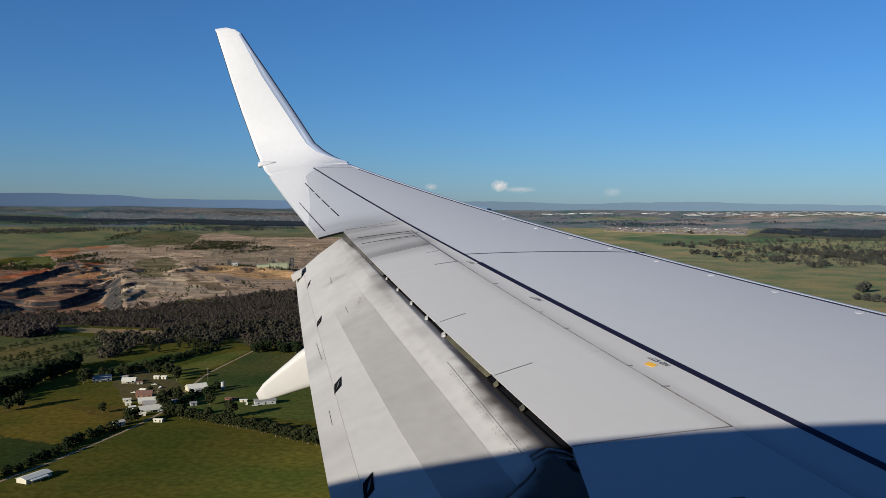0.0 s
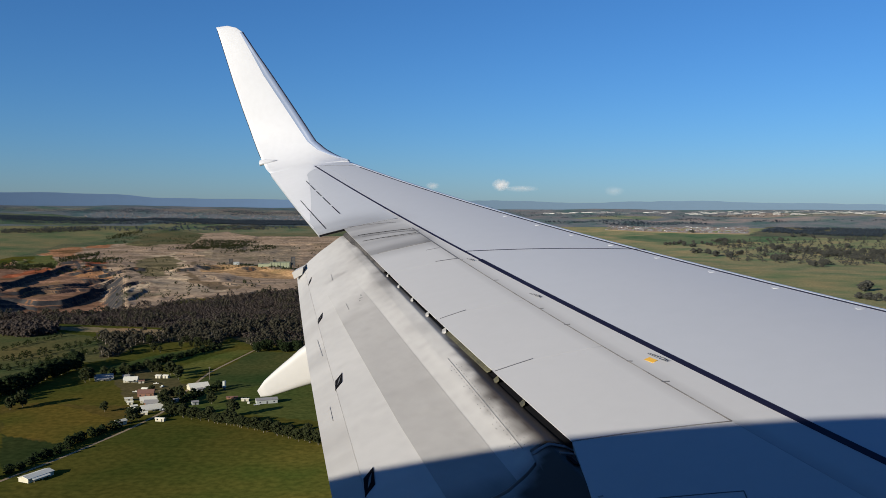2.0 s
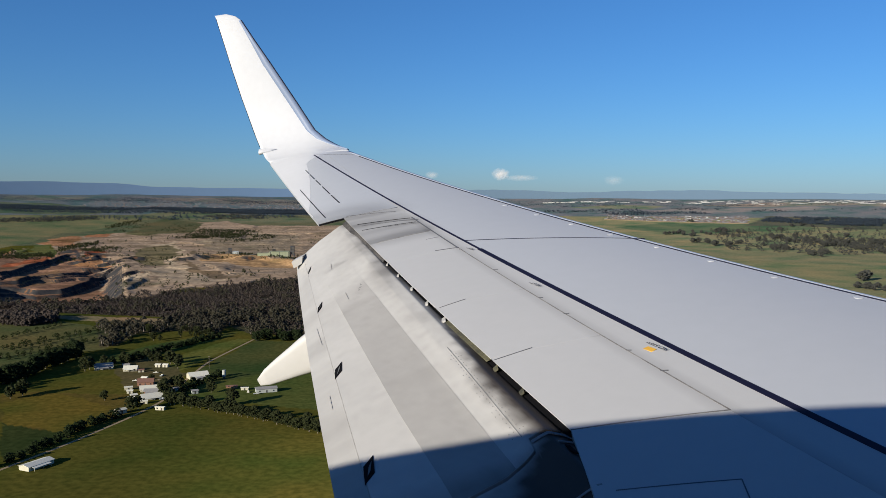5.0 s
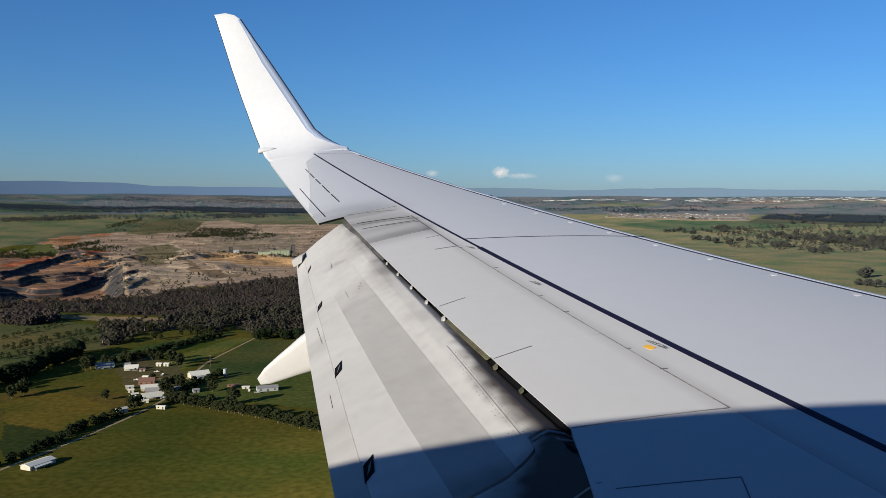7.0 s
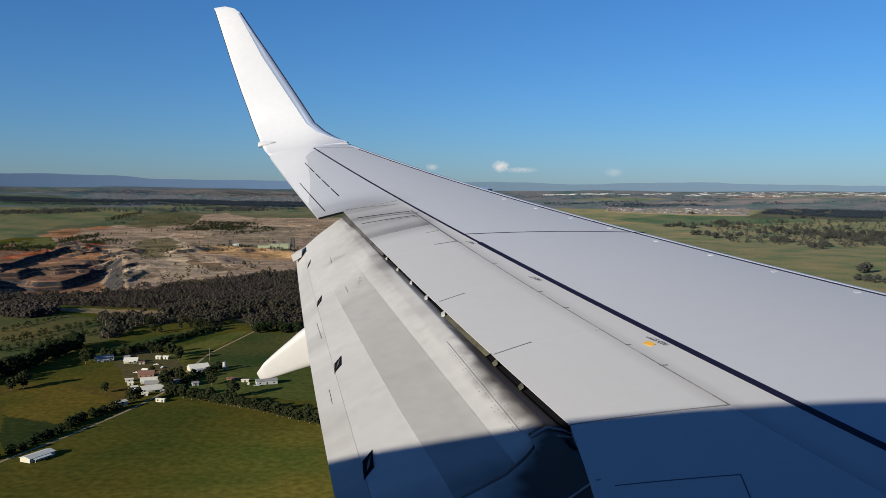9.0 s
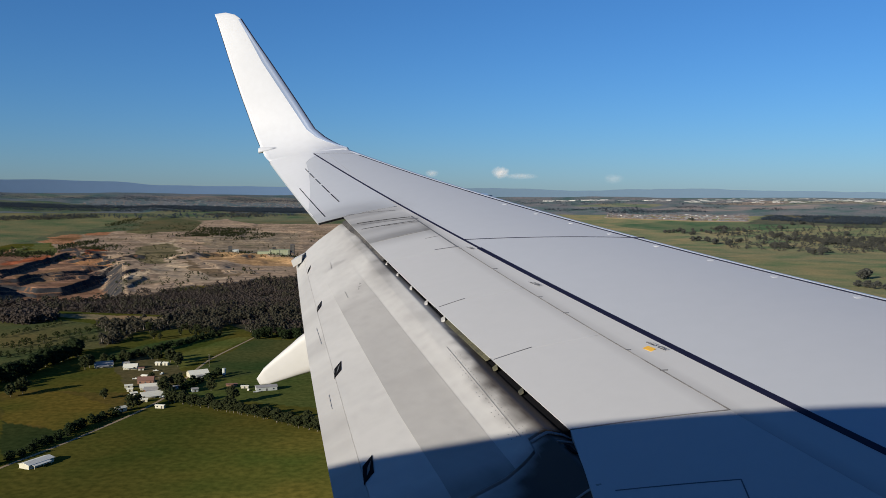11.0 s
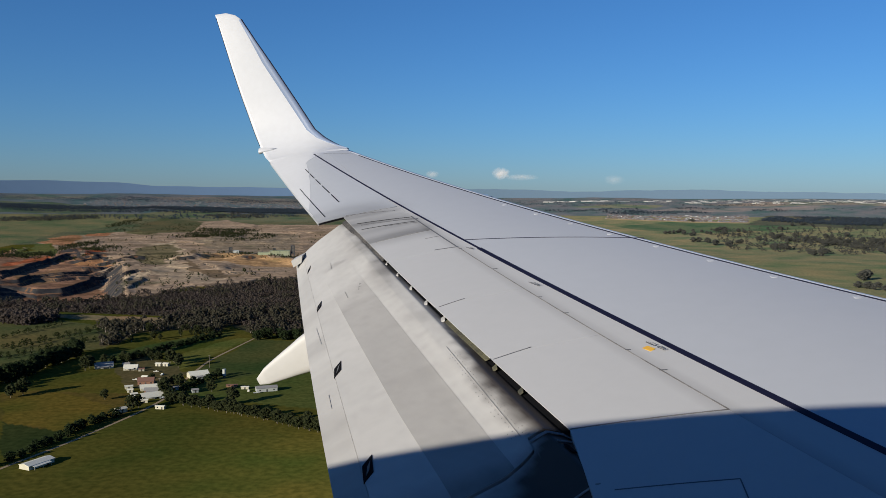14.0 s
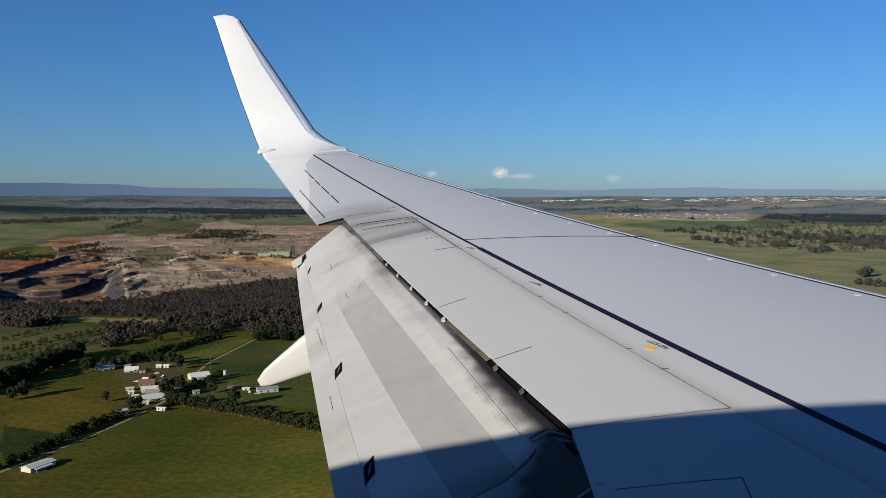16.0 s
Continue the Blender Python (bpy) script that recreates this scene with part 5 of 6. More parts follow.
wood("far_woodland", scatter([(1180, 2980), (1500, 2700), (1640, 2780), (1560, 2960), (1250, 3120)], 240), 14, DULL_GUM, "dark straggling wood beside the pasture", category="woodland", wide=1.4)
wood("far_woodland", [p for p in scatter([(-2300, 4150), (-400, 4600), (-450, 4850), (-2350, 4450)], 5200) if fbm(p[0] * 0.4, p[1], 130, 3) > 0.12], 14, HAZE_WOOD, "dark tree patches between distant town blocks", category="woodland", wide=2.0)
wood("far_woodland", [p for p in scatter([(500, 4250), (2400, 3900), (2450, 4250), (600, 4600)], 3600) if fbm(p[0] * 0.4, p[1], 110, 3) > 0.2], 12, HAZE_WOOD, "thin dark tree belts across the far plain", category="woodland", wide=2.0)
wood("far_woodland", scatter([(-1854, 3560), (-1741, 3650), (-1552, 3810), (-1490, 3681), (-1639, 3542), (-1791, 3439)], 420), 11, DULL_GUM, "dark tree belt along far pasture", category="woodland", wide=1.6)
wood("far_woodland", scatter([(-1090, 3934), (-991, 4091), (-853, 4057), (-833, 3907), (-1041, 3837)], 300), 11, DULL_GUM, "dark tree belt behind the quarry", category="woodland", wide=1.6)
wood("far_woodland", scatter([(-2023, 3889), (-1725, 3981), (-1318, 4152), (-1079, 4156), (-1069, 4027), (-1372, 3960), (-1678, 3870), (-1970, 3785)], 900), 12, HAZE_WOOD, "distant dark wood below the town", category="woodland", wide=1.8)
wood("quarry_scrub", scatter([(-1361, 3423), (-1363, 3626), (-1331, 3745), (-1295, 3658), (-1307, 3504), (-1318, 3351)], 190), 7, GUM, "dark scrub belt above the quarry", category="scrub", wide=1.4)
wood("quarry_scrub", scatter([(-1184, 2603), (-1198, 2759), (-1162, 2868), (-1120, 2775), (-1128, 2632), (-1121, 2480)], 260), 6, GUM, "dark scrub belt along a quarry bench", category="scrub", wide=1.3)
wood("quarry_scrub", scatter([(-713, 3165), (-672, 3281), (-619, 3180), (-620, 3071), (-676, 3041)], 130), 6, GUM, "dark scrub on the quarry yard", category="scrub", wide=1.3)
wood("quarry_scrub", scatter([(-1242, 2381), (-1271, 2520), (-1154, 2315), (-1099, 2371), (-1026, 2255), (-1053, 2135), (-1134, 2173)], 150), 8, GUM, "dark trees below the green hill", category="scrub", wide=1.3)
wood("quarry_scrub", scatter([(-591, 2465), (-451, 2297), (-368, 2183), (-350, 2075), (-435, 2152), (-547, 2310)], 160), 5, GUM, "dark scrub before the crushing plant", category="scrub", wide=1.3)
wood("far_woodland", scatter([(800, 4200), (1250, 4180), (1300, 4080), (820, 4120)], 260), 13, HAZE_WOOD, "distant trees beside the suburb", category="woodland", wide=1.5)
wood("paddock_trees", scatter([(900, 2700), (1200, 2500), (1900, 2900), (1900, 3500), (1100, 3500)], 620), 12, DULL_GUM, "dark trees dotted over distant pasture", category="woodland", wide=1.3)


# ---- buildings ----
def gable(w, d, h, rise):
    v = [(-w, -d, 0), (w, -d, 0), (w, d, 0), (-w, d, 0), (-w, -d, h), (w, -d, h), (w, d, h), (-w, d, h), (-w, 0, h + rise), (w, 0, h + rise)]
    return v, [(0, 1, 5, 4), (2, 3, 7, 6), (1, 2, 6, 9, 5), (3, 0, 4, 8, 7), (4, 5, 9, 8), (6, 7, 8, 9), (3, 2, 1, 0)]


def cylinder(r, h, n=16, z=0.0):
    v = [(r * math.cos(6.28319 * i / n), r * math.sin(6.28319 * i / n), zz) for zz in (z, z + h) for i in range(n)]
    return v, [(i, (i + 1) % n, n + (i + 1) % n, n + i) for i in range(n)] + [tuple(range(n))[::-1], tuple(range(n, 2 * n))]


def building(name, x, y, turn, w, d, h, rise, wall, roof, label, category, openings=3, group=""):
    w, d = w / 2, d / 2
    b = empty(name, pose(x, y, height(x, y) - 0.1, 0, 0, turn), label, category, group)
    part("wall", mesh_of("wall", *gable(w, d, h, rise), wall), b)
    heap, o, t = Heap(), 0.45, 0.14
    for s in (-1, 1):
        e, drop = d + o, rise * o / d
        lo = [(-w - o, s * e, h - drop + 0.03), (w + o, s * e, h - drop + 0.03), (w + o, 0, h + rise + 0.03), (-w - o, 0, h + rise + 0.03)]
        hi = [(p[0], p[1], p[2] + t) for p in lo]
        heap.add(lo + hi, [(0, 1, 2, 3)[::-1], (4, 5, 6, 7), (0, 1, 5, 4), (1, 2, 6, 5), (2, 3, 7, 6), (3, 0, 4, 7)])
    part("roof", heap.mesh("roof", roof), b)
    if w > 5 and h < 3.1:
        lean, y0, y1 = Heap(), -d - 2.6, -d - 0.05
        lean.add([(-w * 0.8, y0, h * 0.72), (w * 0.55, y0, h * 0.72), (w * 0.55, y1, h * 0.95), (-w * 0.8, y1, h * 0.95), (-w * 0.8, y0, h * 0.72 + 0.1), (w * 0.55, y0, h * 0.72 + 0.1), (w * 0.55, y1, h * 0.95 + 0.1), (-w * 0.8, y1, h * 0.95 + 0.1)], [(3, 2, 1, 0), (4, 5, 6, 7), (0, 1, 5, 4), (1, 2, 6, 5), (2, 3, 7, 6), (3, 0, 4, 7)])
        part("verandah_roof", lean.mesh("verandah_roof", roof), b)
        for px in (-w * 0.78, -w * 0.12, w * 0.53):
            part("verandah_post", mesh_of("verandah_post", *box_verts(px - 0.08, y0 + 0.05, 0, px + 0.08, y0 + 0.21, h * 0.74), wall), b)
    for s in (-1, 1):
        for i in range(openings):
            cx = -w + 2 * w * (i + 0.5) / openings
            door = i == openings // 2 and s < 0
            v, f = box_verts(cx - 0.6, s * d - 0.05, 0.1 if door else 1.0, cx + 0.6, s * d + 0.05, 2.1)
            part("door" if door else "window", mesh_of("opening", v, f, GLASS if not door else DARK_STEEL), b)
    return b


building("farmhouse", -317, 789, 24, 16, 10, 2.5, 3.0, WALL_W, ROOF_G, "pale farmhouse with a grey sheet roof", "house")
building("farmhouse", -289, 782, 10, 12, 9, 2.5, 2.2, WALL_W, ROOF_W, "cream farmhouse with a pale roof", "house")
building("shed", -269, 799, -8, 5, 4, 2.4, 0.8, WALL_W, ROOF_W, "small white shed beside trees", "shed", 1)
building("shed", -262, 799, -8, 5, 4, 2.4, 0.8, WALL_W, ROOF_W, "small white shed beside trees", "shed", 1)
building("machine_shed", -218, 751, 34, 17, 10, 3.0, 2.6, WALL_W, ROOF_W, "long white machinery shed with sheet roof", "shed", 3)
building("farmhouse", -254, 722, 12, 13, 9, 3.2, 2.4, WALL_B, ROOF_R, "red brick farmhouse with a tiled roof", "house")
building("farm_building", -243, 700, 22, 16, 9, 2.4, 2.2, WALL_W, ROOF_W, "long white farm building with pale roof", "house")
building("farm_building", -236, 688, 10, 14, 7, 3, 1.5, WALL_B, ROOF_G, "brick farm building with grey roof", "house")
building("farm_building", -231, 672, 34, 19, 9, 2.4, 2.2, WALL_W, ROOF_W, "long white building in the farmyard", "house", 4)
building("shed", -245, 665, 10, 6, 4, 2.6, 0.8, WALL_W, ROOF_W, "small white shed in the farmyard", "shed", 1)
building("shed", -239, 624, 55, 8, 5, 3, 1.0, WALL_W, ROOF_W, "small white shed beside the track", "shed", 1)
building("caravan", -213, 635, -10, 7, 2.6, 2.5, 0.3, WALL_W, ROOF_W, "white caravan parked by the hedge", "caravan", 2)
building("machine_shed", -241, 498, 66, 18, 8, 2.6, 1.0, WALL_W, ROOF_W, "long white shed in an open paddock", "shed", 2)
building("shed", -203, 690, 30, 5, 4, 2.6, 0.8, WALL_S, ROOF_G, "small grey shed under trees", "shed", 1)
building("cattle_shed", -146, 698, 20, 17, 8, 3.2, 1.2, WALL_S, ROOF_G, "low dark open-sided cattle shed", "shed", 3)
building("shed", -178, 712, 10, 9, 3, 1.8, 0.4, WALL_B, ROOF_R, "low rusty stack shed in the paddock", "shed", 2)
building("shed", -165, 704, 4, 6, 3, 2.0, 0.4, WALL_W, ROOF_W, "small pale shelter in the paddock", "shed", 1)


# small sheds, parked utilities and stacked stuff about the yards
for x, y, turn, w, d, roof in ((-300, 800, 15, 6, 4, ROOF_G), (-325, 800, 30, 5, 4, ROOF_W), (-277, 775, 20, 5, 3.5, ROOF_R), (-262, 742, -10, 5, 3.5, ROOF_W), (-262, 703, 24, 6, 4, ROOF_W), (-256, 690, 12, 4.5, 3.5, ROOF_W), (-223, 700, 30, 6, 4, ROOF_G), (-248, 676, 35, 5, 4, ROOF_W), (-214, 742, 34, 5, 3.5, ROOF_G), (-232, 655, 12, 5, 3.5, ROOF_W)):
    building("shed", x, y, turn, w, d, 2.2, 0.7, WALL_S if roof is ROOF_G else WALL_W, roof, "small sheet-metal yard shed beside farm buildings", "shed", 1, "yard sheds")


def utility(x, y, turn, paint):
    u = empty("utility_vehicle", pose(x, y, height(x, y), 0, 0, turn), "pale farm utility parked on bare ground", "vehicle", "farm utilities")
    heap = Heap()
    heap.add(*box_verts(-2.4, -0.9, 0.45, 2.4, 0.9, 0.95))
    heap.add([(-0.2, -0.85, 0.95), (1.5, -0.85, 0.95), (1.5, 0.85, 0.95), (-0.2, 0.85, 0.95), (0.05, -0.72, 1.65), (1.0, -0.72, 1.65), (1.0, 0.72, 1.65), (0.05, 0.72, 1.65)], [(4, 5, 6, 7), (0, 1, 5, 4), (1, 2, 6, 5), (2, 3, 7, 6), (3, 0, 4, 7)])
    part("body", heap.mesh("body", paint), u)
    part("windscreen", mesh_of("windscreen", [(1.46, -0.7, 1.02), (1.46, 0.7, 1.02), (1.07, 0.62, 1.6), (1.07, -0.62, 1.6)], [(0, 1, 2, 3)], GLASS), u)
    for wx in (-1.5, 1.5):
        for wy in (-0.85, 0.85):
            part("wheel", mesh_of("wheel", *cylinder(0.36, 0.2, 12), DARK_STEEL), u).matrix_local = pose(wx, wy + 0.1, 0.36, 90)


for x, y, turn, paint in ((-262, 770, 20, ROOF_W), (-252, 757, 80, WALL_S), (-268, 735, 10, ROOF_W), (-222, 668, 40, WALL_S), (-230, 728, 65, ROOF_W), (-152, 688, 15, WALL_S), (-160, 694, 100, ROOF_W)):
    utility(x, y, turn, paint)
tank = empty("water_tank", pose(-194, 749, 0), "tall pale steel water tank on a stand", "tank")
part("tank_body", mesh_of("tank_body", *cylinder(1.6, 5.5, 16, 2.0), WALL_S), tank)
part("stand", mesh_of("stand", *cylinder(1.2, 2.0, 8), DARK_STEEL), tank)
for x, y in ((-219, 792), (-148, 760), (-232, 690)):
    p = empty("power_pole", pose(x, y, 0), "tall timber power pole with crossarm", "pole", "power poles")
    part("post", mesh_of("post", *cylinder(0.16, 12, 8), BARK), p)
    part("crossarm", mesh_of("crossarm", *box_verts(-1.2, -0.08, 11.2, 1.2, 0.08, 11.4), BARK), p)


def ribbon_road(name, line, width, mat, label, lift=0.25):
    pts = []
    for (xa, ya), (xb, yb) in zip(line, line[1:]):
        n = max(int(math.hypot(xb - xa, yb - ya) / 12), 1)
        pts += [(xa + (xb - xa) * i / n, ya + (yb - ya) * i / n) for i in range(n)]
    pts.append(line[-1])
    for k in range(3):
        pts = [pts[0]] + [tuple((np.array(pts[i - 1]) + 2 * np.array(pts[i]) + np.array(pts[i + 1])) / 4) for i in range(1, len(pts) - 1)] + [pts[-1]]
    grid = []
    for i, (x, y) in enumerate(pts):
        a, b = pts[max(i - 1, 0)], pts[min(i + 1, len(pts) - 1)]
        d = Vector((b[0] - a[0], b[1] - a[1])).normalized()
        grid.append([(x - d.y * width * k, y + d.x * width * k, height(x - d.y * width * k, y + d.x * width * k) + lift) for k in (-0.5, 0, 0.5)])
    return tagged(new(name, sheet(name, grid, lift + 0.3, mat)), label, "road", kind="structure")


ribbon_road("farm_track", TRACK, 2.4, TRACK_DIRT, "pale gravel farm track along a hedge", 0.06)


# quarry plant
def framed_tower(name, parent, x0, y0, x1, y1, z0, z1, label=""):
    """Corner posts, floors and part cladding of a steel tower."""
    h = Heap()
    for x in (x0, x1):
        for y in (y0, y1):
            h.add(*box_verts(x - 0.5, y - 0.5, z0, x + 0.5, y + 0.5, z1))
    for k in steps(0.25, 1, 3):
        z = z0 + (z1 - z0) * k
        h.add(*box_verts(x0 - 0.8, y0 - 0.8, z - 0.5, x1 + 0.8, y1 + 0.8, z))
    h.add(*box_verts(x0 + 0.6, y0 + 0.3, z0 + (z1 - z0) * 0.3, x1 - 0.6, y1 - 0.3, z1 - 0.6))
    return part(name, h.mesh(name, DARK_STEEL), parent, label)


plant = empty("crusher_plant", pose(-430, 2240, height(-430, 2240), 0, 0, 6) @ Matrix.Diagonal((1.3, 1.3, 1.05, 1)), "faded green quarry crushing plant with dark tower", "plant")
part("hall", mesh_of("hall", *gable(20, 9, 13, 2), GREEN_SHED), plant)
low_hall = part("low_hall", mesh_of("low_hall", *gable(12, 7, 9, 1.5), GREEN_SHED), plant)
low_hall.matrix_local = pose(-32, 2, 0)
for i in range(7):
    part("wall_rib", mesh_of("wall_rib", *box_verts(-18 + 6 * i, -9.3, 0, -17.2 + 6 * i, -9.02, 13), DARK_STEEL if i % 3 == 0 else GREEN_SHED), plant)
framed_tower("tower", plant, 22, -5, 29, 5, 0, 26, "dark steel tower")
framed_tower("hopper_tower", plant, -14, -4, -9, 2, 14.4, 20, "small steel hopper on the roof")
v, f = box_verts(-20, -1.0, -0.7, 20, 1.0, 0.7)
conveyor = part("conveyor", mesh_of("conveyor", v, f, DARK_STEEL), plant)
conveyor.matrix_local = pose(-54, 0, 6, 0, -14, 0)
plant = empty("screening_plant", pose(-600, 2400, height(-600, 2400), 0, 0, 10) @ Matrix.Diagonal((1.2, 1.2, 1.05, 1)), "dark quarry screening tower with conveyor", "plant")
framed_tower("tower", plant, -4, -4, 3, 4, 0, 18)
part("bin", mesh_of("bin", *gable(7, 5, 8, 2), WALL_S), plant).matrix_local = pose(12, 0, 0)
framed_tower("screen_deck", plant, 20, -3, 27, 3, 0, 7)
v, f = box_verts(-12, -0.8, -0.5, 12, 0.8, 0.5)
conveyor = part("conveyor", mesh_of("conveyor", v, f, DARK_STEEL), plant)
conveyor.matrix_local = pose(-13, -4, 6, 0, -20, 0)


# far suburbs and sheds
def suburb(name, poly, n, w, d, h, mat, label):
    heap = Heap()
    for x, y in scatter(poly, n):
        s = far_scale(math.hypot(x, y))
        vv, ff = gable(w * s * rng.uniform(0.5, 1.3) / 2, d * s * rng.uniform(0.6, 1.2) / 2, h * s, h * s * 0.5)
        m = pose(x, y, height(x, y) - 0.3, 0, 0, rng.uniform(-25, 25))
        heap.add([m @ Vector(p) for p in vv], ff)
    return tagged(new(name, heap.mesh(name, mat)), label, "houses", kind="stuff")


suburb("suburb", [(760, 3975), (1331, 3720), (1420, 3960), (800, 4120)], 420, 20, 12, 3.8, FAR_ROOF, "distant suburb of brown-roofed houses")
suburb("suburb", [(760, 3975), (1331, 3720), (1420, 3960), (800, 4120)], 230, 24, 12, 3.6, TOWN, "distant suburb of pale houses")
suburb("suburb", [(790, 3965), (1331, 3725), (1420, 3950), (800, 4110)], 26, 24, 12, 4, SHED_W, "distant suburb of white-walled houses")
ribbon_road("dirt_road", [(755, 3965), (900, 3900), (1060, 3830), (1200, 3768), (1335, 3708)], 26, TRACK_DIRT, "pale earth road round a new suburb", 1.0)
suburb("warehouses", [(1258, 4520), (2169, 4140), (2257, 4300), (1444, 4640)], 110, 200, 50, 7, SHED_W, "distant white warehouses near the skyline")
suburb("warehouses", [(500, 4640), (1200, 4560), (1250, 4620), (500, 4700)], 34, 200, 60, 7, SHED_W, "distant white sheds near the skyline")
suburb("suburb", [(-1750, 4080), (-640, 4330), (-721, 4760), (-1749, 4455)], 520, 17, 11, 4, TOWN, "distant pale town buildings among trees")
suburb("suburb", [(-1750, 4080), (-640, 4330), (-721, 4760), (-1749, 4455)], 420, 20, 12, 5, FAR_ROOF, "distant brown-roofed town buildings")
suburb("suburb", [(-1980, 3960), (-1500, 4050), (-1480, 4090), (-1980, 4010)], 18, 20, 12, 5, TOWN, "distant white farm buildings")


# ranges on the skyline
def ridge(name, r, pts, mat, label, wob):
    v, f = [], []
    az = steps(pts[0][0], pts[-1][0], 220)
    for a in az:
        e = float(np.interp(a, [p[0] for p in pts], [p[1] for p in pts])) + wob * noise.fractal(Vector((a * 0.7, 1.3, 0)), 1.0, 2.0, 4)
        for rr, ee in ((r, -0.5), (r + 2, e * 0.55), (r + 4, e), (r + 4, e), (r + 24, -0.5)):
            v.append((rr * math.sin(radians(a)), rr * math.cos(radians(a)), EYE + rr * math.tan(radians(ee))))
    for i in range(len(az) - 1):
        for k in (0, 1, 3):
            f.append((5 * i + k, 5 * i + 5 + k, 5 * i + 6 + k, 5 * i + 1 + k))
    return tagged(new(name, mesh_of(name, v, f, mat, True)), label, "hills", kind="structure")


ridge("backdrop", 4935, [(-40, 0.8), (-27.4, 0.93), (-25.6, 0.99), (-21.5, 0.90), (-20.3, 0.86), (-19.7, 0.79), (-18.9, 0.72), (-18.2, 0.69), (-16.7, 0.67), (-9.2, 0.64), (-2, 0.45), (3, 0.3)], RIDGE, "range on the skyline with haze blue painted in", 0.03)
ridge("backdrop", 4965, [(-6, 0.42), (-3.2, 0.48), (2.1, 0.66), (5.9, 0.62), (8.9, 0.50), (12.2, 0.60), (16.8, 0.68), (22.2, 0.50), (27.4, 0.44), (45, 0.42)], PALE_RIDGE, "farther range on the skyline, painted faint pale blue for haze", 0.05)


def cloud(a, e, w, h, thick):
    """A far heap of vapour: a lens whose density thins out unevenly towards its rim."""
    v, f, nu, nv = [], [], 28, 14
    for i in range(nv + 1):
        b = math.pi * (i / nv - 0.5)
        for j in range(nu):
            c = 2 * math.pi * j / nu
            v.append((w * math.cos(b) * math.cos(c), 0.12 * w * math.cos(b) * math.sin(c), h * math.sin(b)))
    for i in range(nv):
        for j in range(nu):
            f.append((i * nu + j, i * nu + (j + 1) % nu, (i + 1) * nu + (j + 1) % nu, (i + 1) * nu + j))
    m = bpy.data.materials.new("cloud_vapour")
    m.use_nodes = True
    nt = m.node_tree
    L = nt.links.new
    pb = nt.nodes["Principled BSDF"]
    pb.inputs["Base Color"].default_value, pb.inputs["Roughness"].default_value = (0.66, 0.60, 0.56, 1), 1.0
    pb.inputs["Specular IOR Level"].default_value = 0.0
    tc, mp, gr = nt.nodes.new("ShaderNodeTexCoord"), nt.nodes.new("ShaderNodeMapping"), nt.nodes.new("ShaderNodeTexGradient")
    gr.gradient_type = "SPHERICAL"
    mp.inputs["Scale"].default_value = (1 / w, 0, 1 / h)
    L(tc.outputs["Object"], mp.inputs["Vector"]), L(mp.outputs[0], gr.inputs[0])
    nz = nt.nodes.new("ShaderNodeTexNoise")
    nz.inputs["Scale"].default_value, nz.inputs["Detail"].default_value = 2.2 / h, 5
    L(tc.outputs["Object"], nz.inputs["Vector"])
    mul = nt.nodes.new("ShaderNodeMath")
    mul.operation = "MULTIPLY"
    L(gr.outputs["Fac"], mul.inputs[0]), L(nz.outputs["Fac"], mul.inputs[1])
    mr = nt.nodes.new("ShaderNodeMapRange")
    mr.inputs["From Min"].default_value, mr.inputs["From Max"].default_value, mr.inputs["To Max"].default_value = 0.10, 0.50, thick
    L(mul.outputs[0], mr.inputs["Value"]), L(mr.outputs[0], pb.inputs["Alpha"])
    ob = new("cloud", mesh_of("cloud", v, f, m, True))
    r = 4900
    ob.matrix_world = pose(r * math.sin(radians(a)), r * math.cos(radians(a)), EYE + r * math.tan(radians(e)), 0, 0, -a)
    return tagged(ob, "small pinkish-white cumulus cloud low over the skyline", "cloud", "clouds", "stuff")


cloud(3.85, 1.70, 66, 46, 0.34)
cloud(5.2, 1.45, 130, 24, 0.13)
cloud(-0.75, 1.62, 50, 28, 0.16)
cloud(11.3, 1.30, 70, 36, 0.07)


# ---- farther along the flight: the dam, its hedges, the stud farm ----
def pond(poly, label):
    n = len(poly)
    v = [(x, y, 0.16) for x, y in poly] + [(x, y, -0.4) for x, y in poly]
    f = [tuple(range(n)), tuple(range(2 * n - 1, n - 1, -1))] + [(i, n + i, n + (i + 1) % n, (i + 1) % n) for i in range(n)]
    return tagged(new("water", mesh_of("water", v, f, WATER)), label, "water", kind="structure")


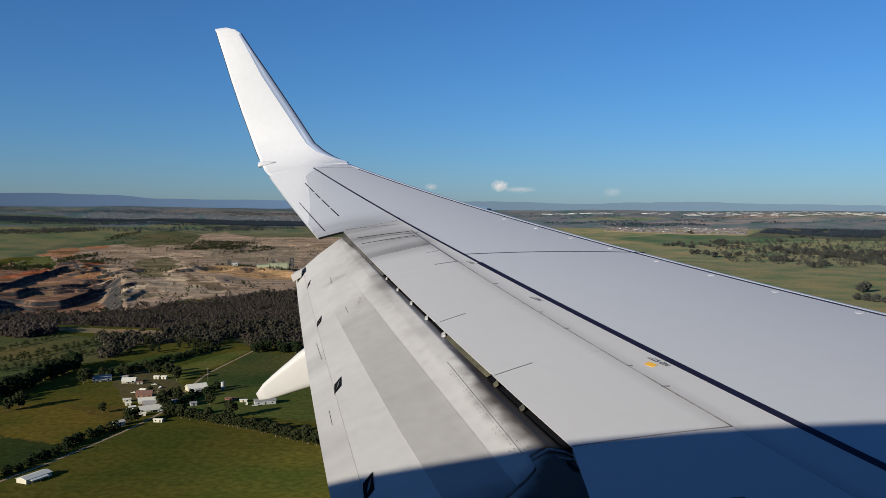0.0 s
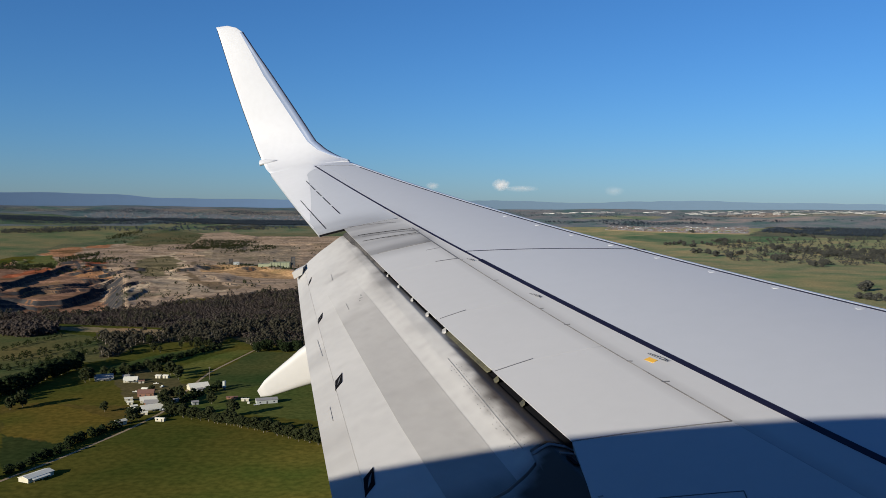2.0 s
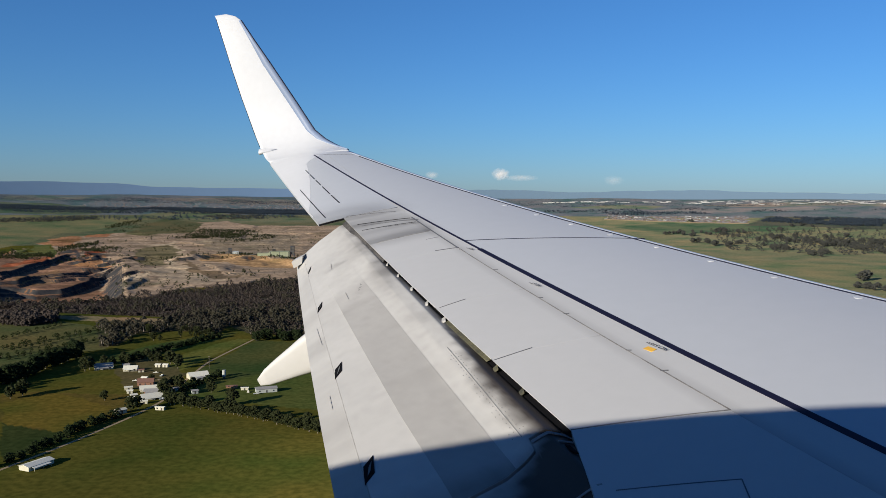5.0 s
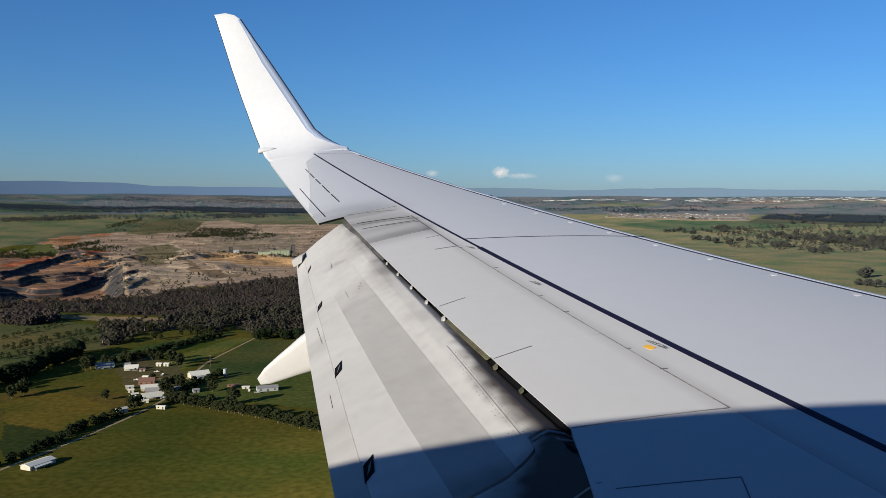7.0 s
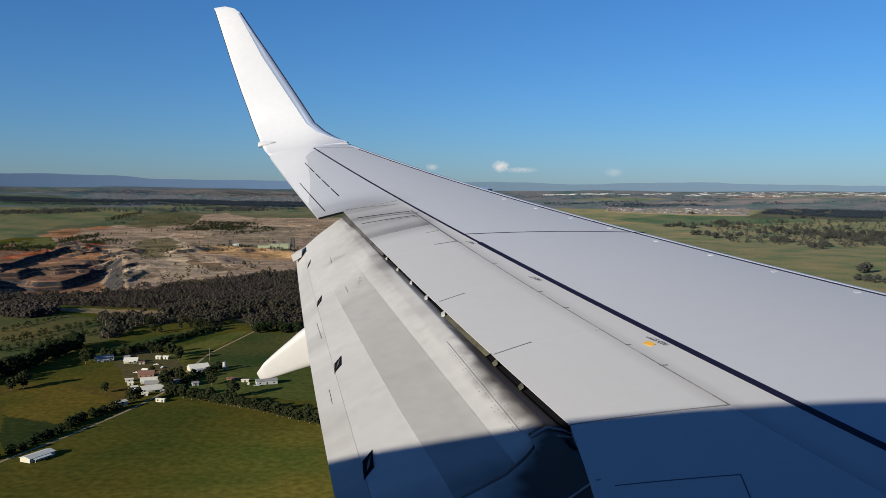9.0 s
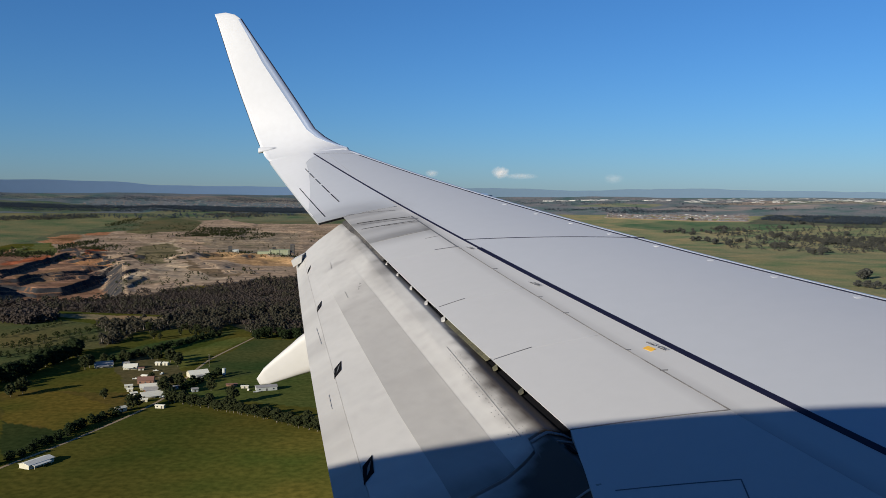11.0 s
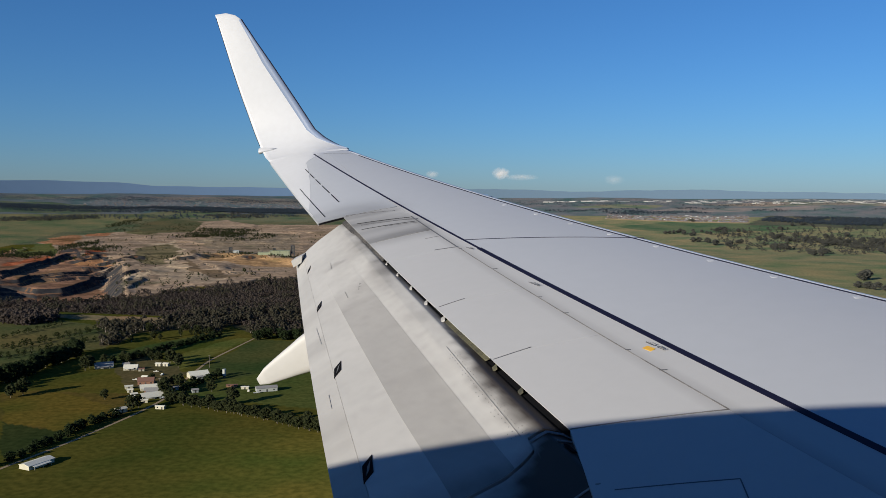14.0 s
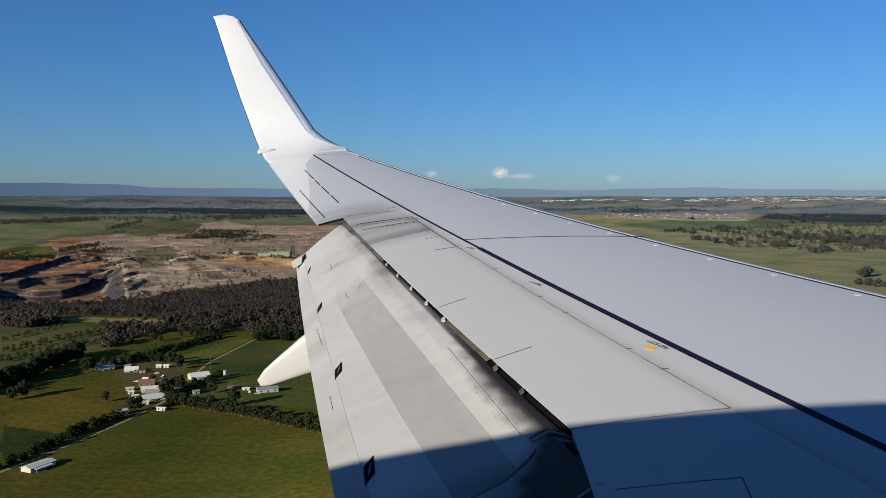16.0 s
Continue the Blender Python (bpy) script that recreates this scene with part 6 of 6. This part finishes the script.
pond(DAM, "grey-green farm dam water with red clay bank")
pond(OLD_DAM, "dark shrunken farm dam water in bare soil")
ribbon_road("dam_bank", DAM + DAM[:1], 5, TRACK_DIRT, "pale clay bank round the dam", 0.5)
ribbon_road("farm_track", [(-942, 643), (-870, 627), (-800, 607), (-762, 585), (-739, 531), (-704, 477)], 4, TRACK_DIRT, "pale gravel track past the old dam", 0.06)
for x, y in along([(119, 558), (156, 539), (195, 525)], 6, 3) + along([(-170, 1026), (-44, 970), (72, 913), (153, 881), (240, 858)], 9, 2) + along([(43, 650), (52, 744), (68, 823), (87, 886)], 9, 2):
    tree("bush", BUSH_KINDS, x, y, rng.uniform(6, 10), "dense dark green bush along a paddock hedge", "dam paddock hedges")
for x, y, w, d, a, word in ((-618, 611, 42, 20, 20, ""), (-593, 650, 34, 9, 4, ""), (-547, 659, 24, 14, 6, ""), (-622, 531, 38, 10, 4, ""), (-563, 537, 38, 10, 6, ""), (-505, 575, 38, 11, 8, ""), (-465, 593, 30, 16, 8, ""), (-616, 496, 40, 14, 4, "bars"), (-562, 505, 42, 14, 4, "HORSE"), (-486, 533, 32, 14, 8, "SALES"), (-451, 507, 20, 12, 30, "")):
    b = building("stable_block", x, y, a, w, d, 3.2, 2.2, WALL_S, ROOF_G if word or w > 30 else ROOF_W, "long stable block with grey sheet roof" + (" and painted letters" if word else ""), "stable", 6, "stud farm stables")
    slope = math.atan2(2.2, d / 2)
    if word == "bars":
        for i in range(6):
            v, f = box_verts(-w * 0.4 + i * w * 0.14, 1.2, 0, -w * 0.4 + i * w * 0.14 + 2.6, d * 0.45, 0.06)
            q = part("painted_bar", mesh_of("painted_bar", v, f, BLACKTXT), b)
            q.matrix_local = Matrix.Translation((0, -d / 2, 3.36)) @ Matrix.Rotation(slope, 4, "X")
    elif word:
        fc = bpy.data.curves.new("roof_letters", "FONT")
        fc.body, fc.size, fc.extrude, fc.align_x = word, d * 0.5, 0.03, "CENTER"
        fc.materials.append(BLACKTXT)
        q = part("roof_letters", fc, b, "black painted roof letters")
        q.matrix_local = Matrix.Translation((0, -d / 2, 3.4)) @ Matrix.Rotation(slope, 4, "X") @ Matrix.Translation((0, 1.0, 0.02))
for x, y in scatter([(-742, 711), (-640, 760), (-538, 762), (-447, 639), (-427, 481), (-640, 478)], 60):
    if all(math.hypot(x - p, y - q) > 24 for p, q in ((-618, 611), (-593, 650), (-547, 659), (-622, 531), (-563, 537), (-505, 575), (-465, 593), (-616, 496), (-562, 505), (-486, 533), (-451, 507))):
        tree("gum_tree", GUM_KINDS, x, y, rng.uniform(7, 13), "grey-green gum tree among the stables", "stud farm trees")
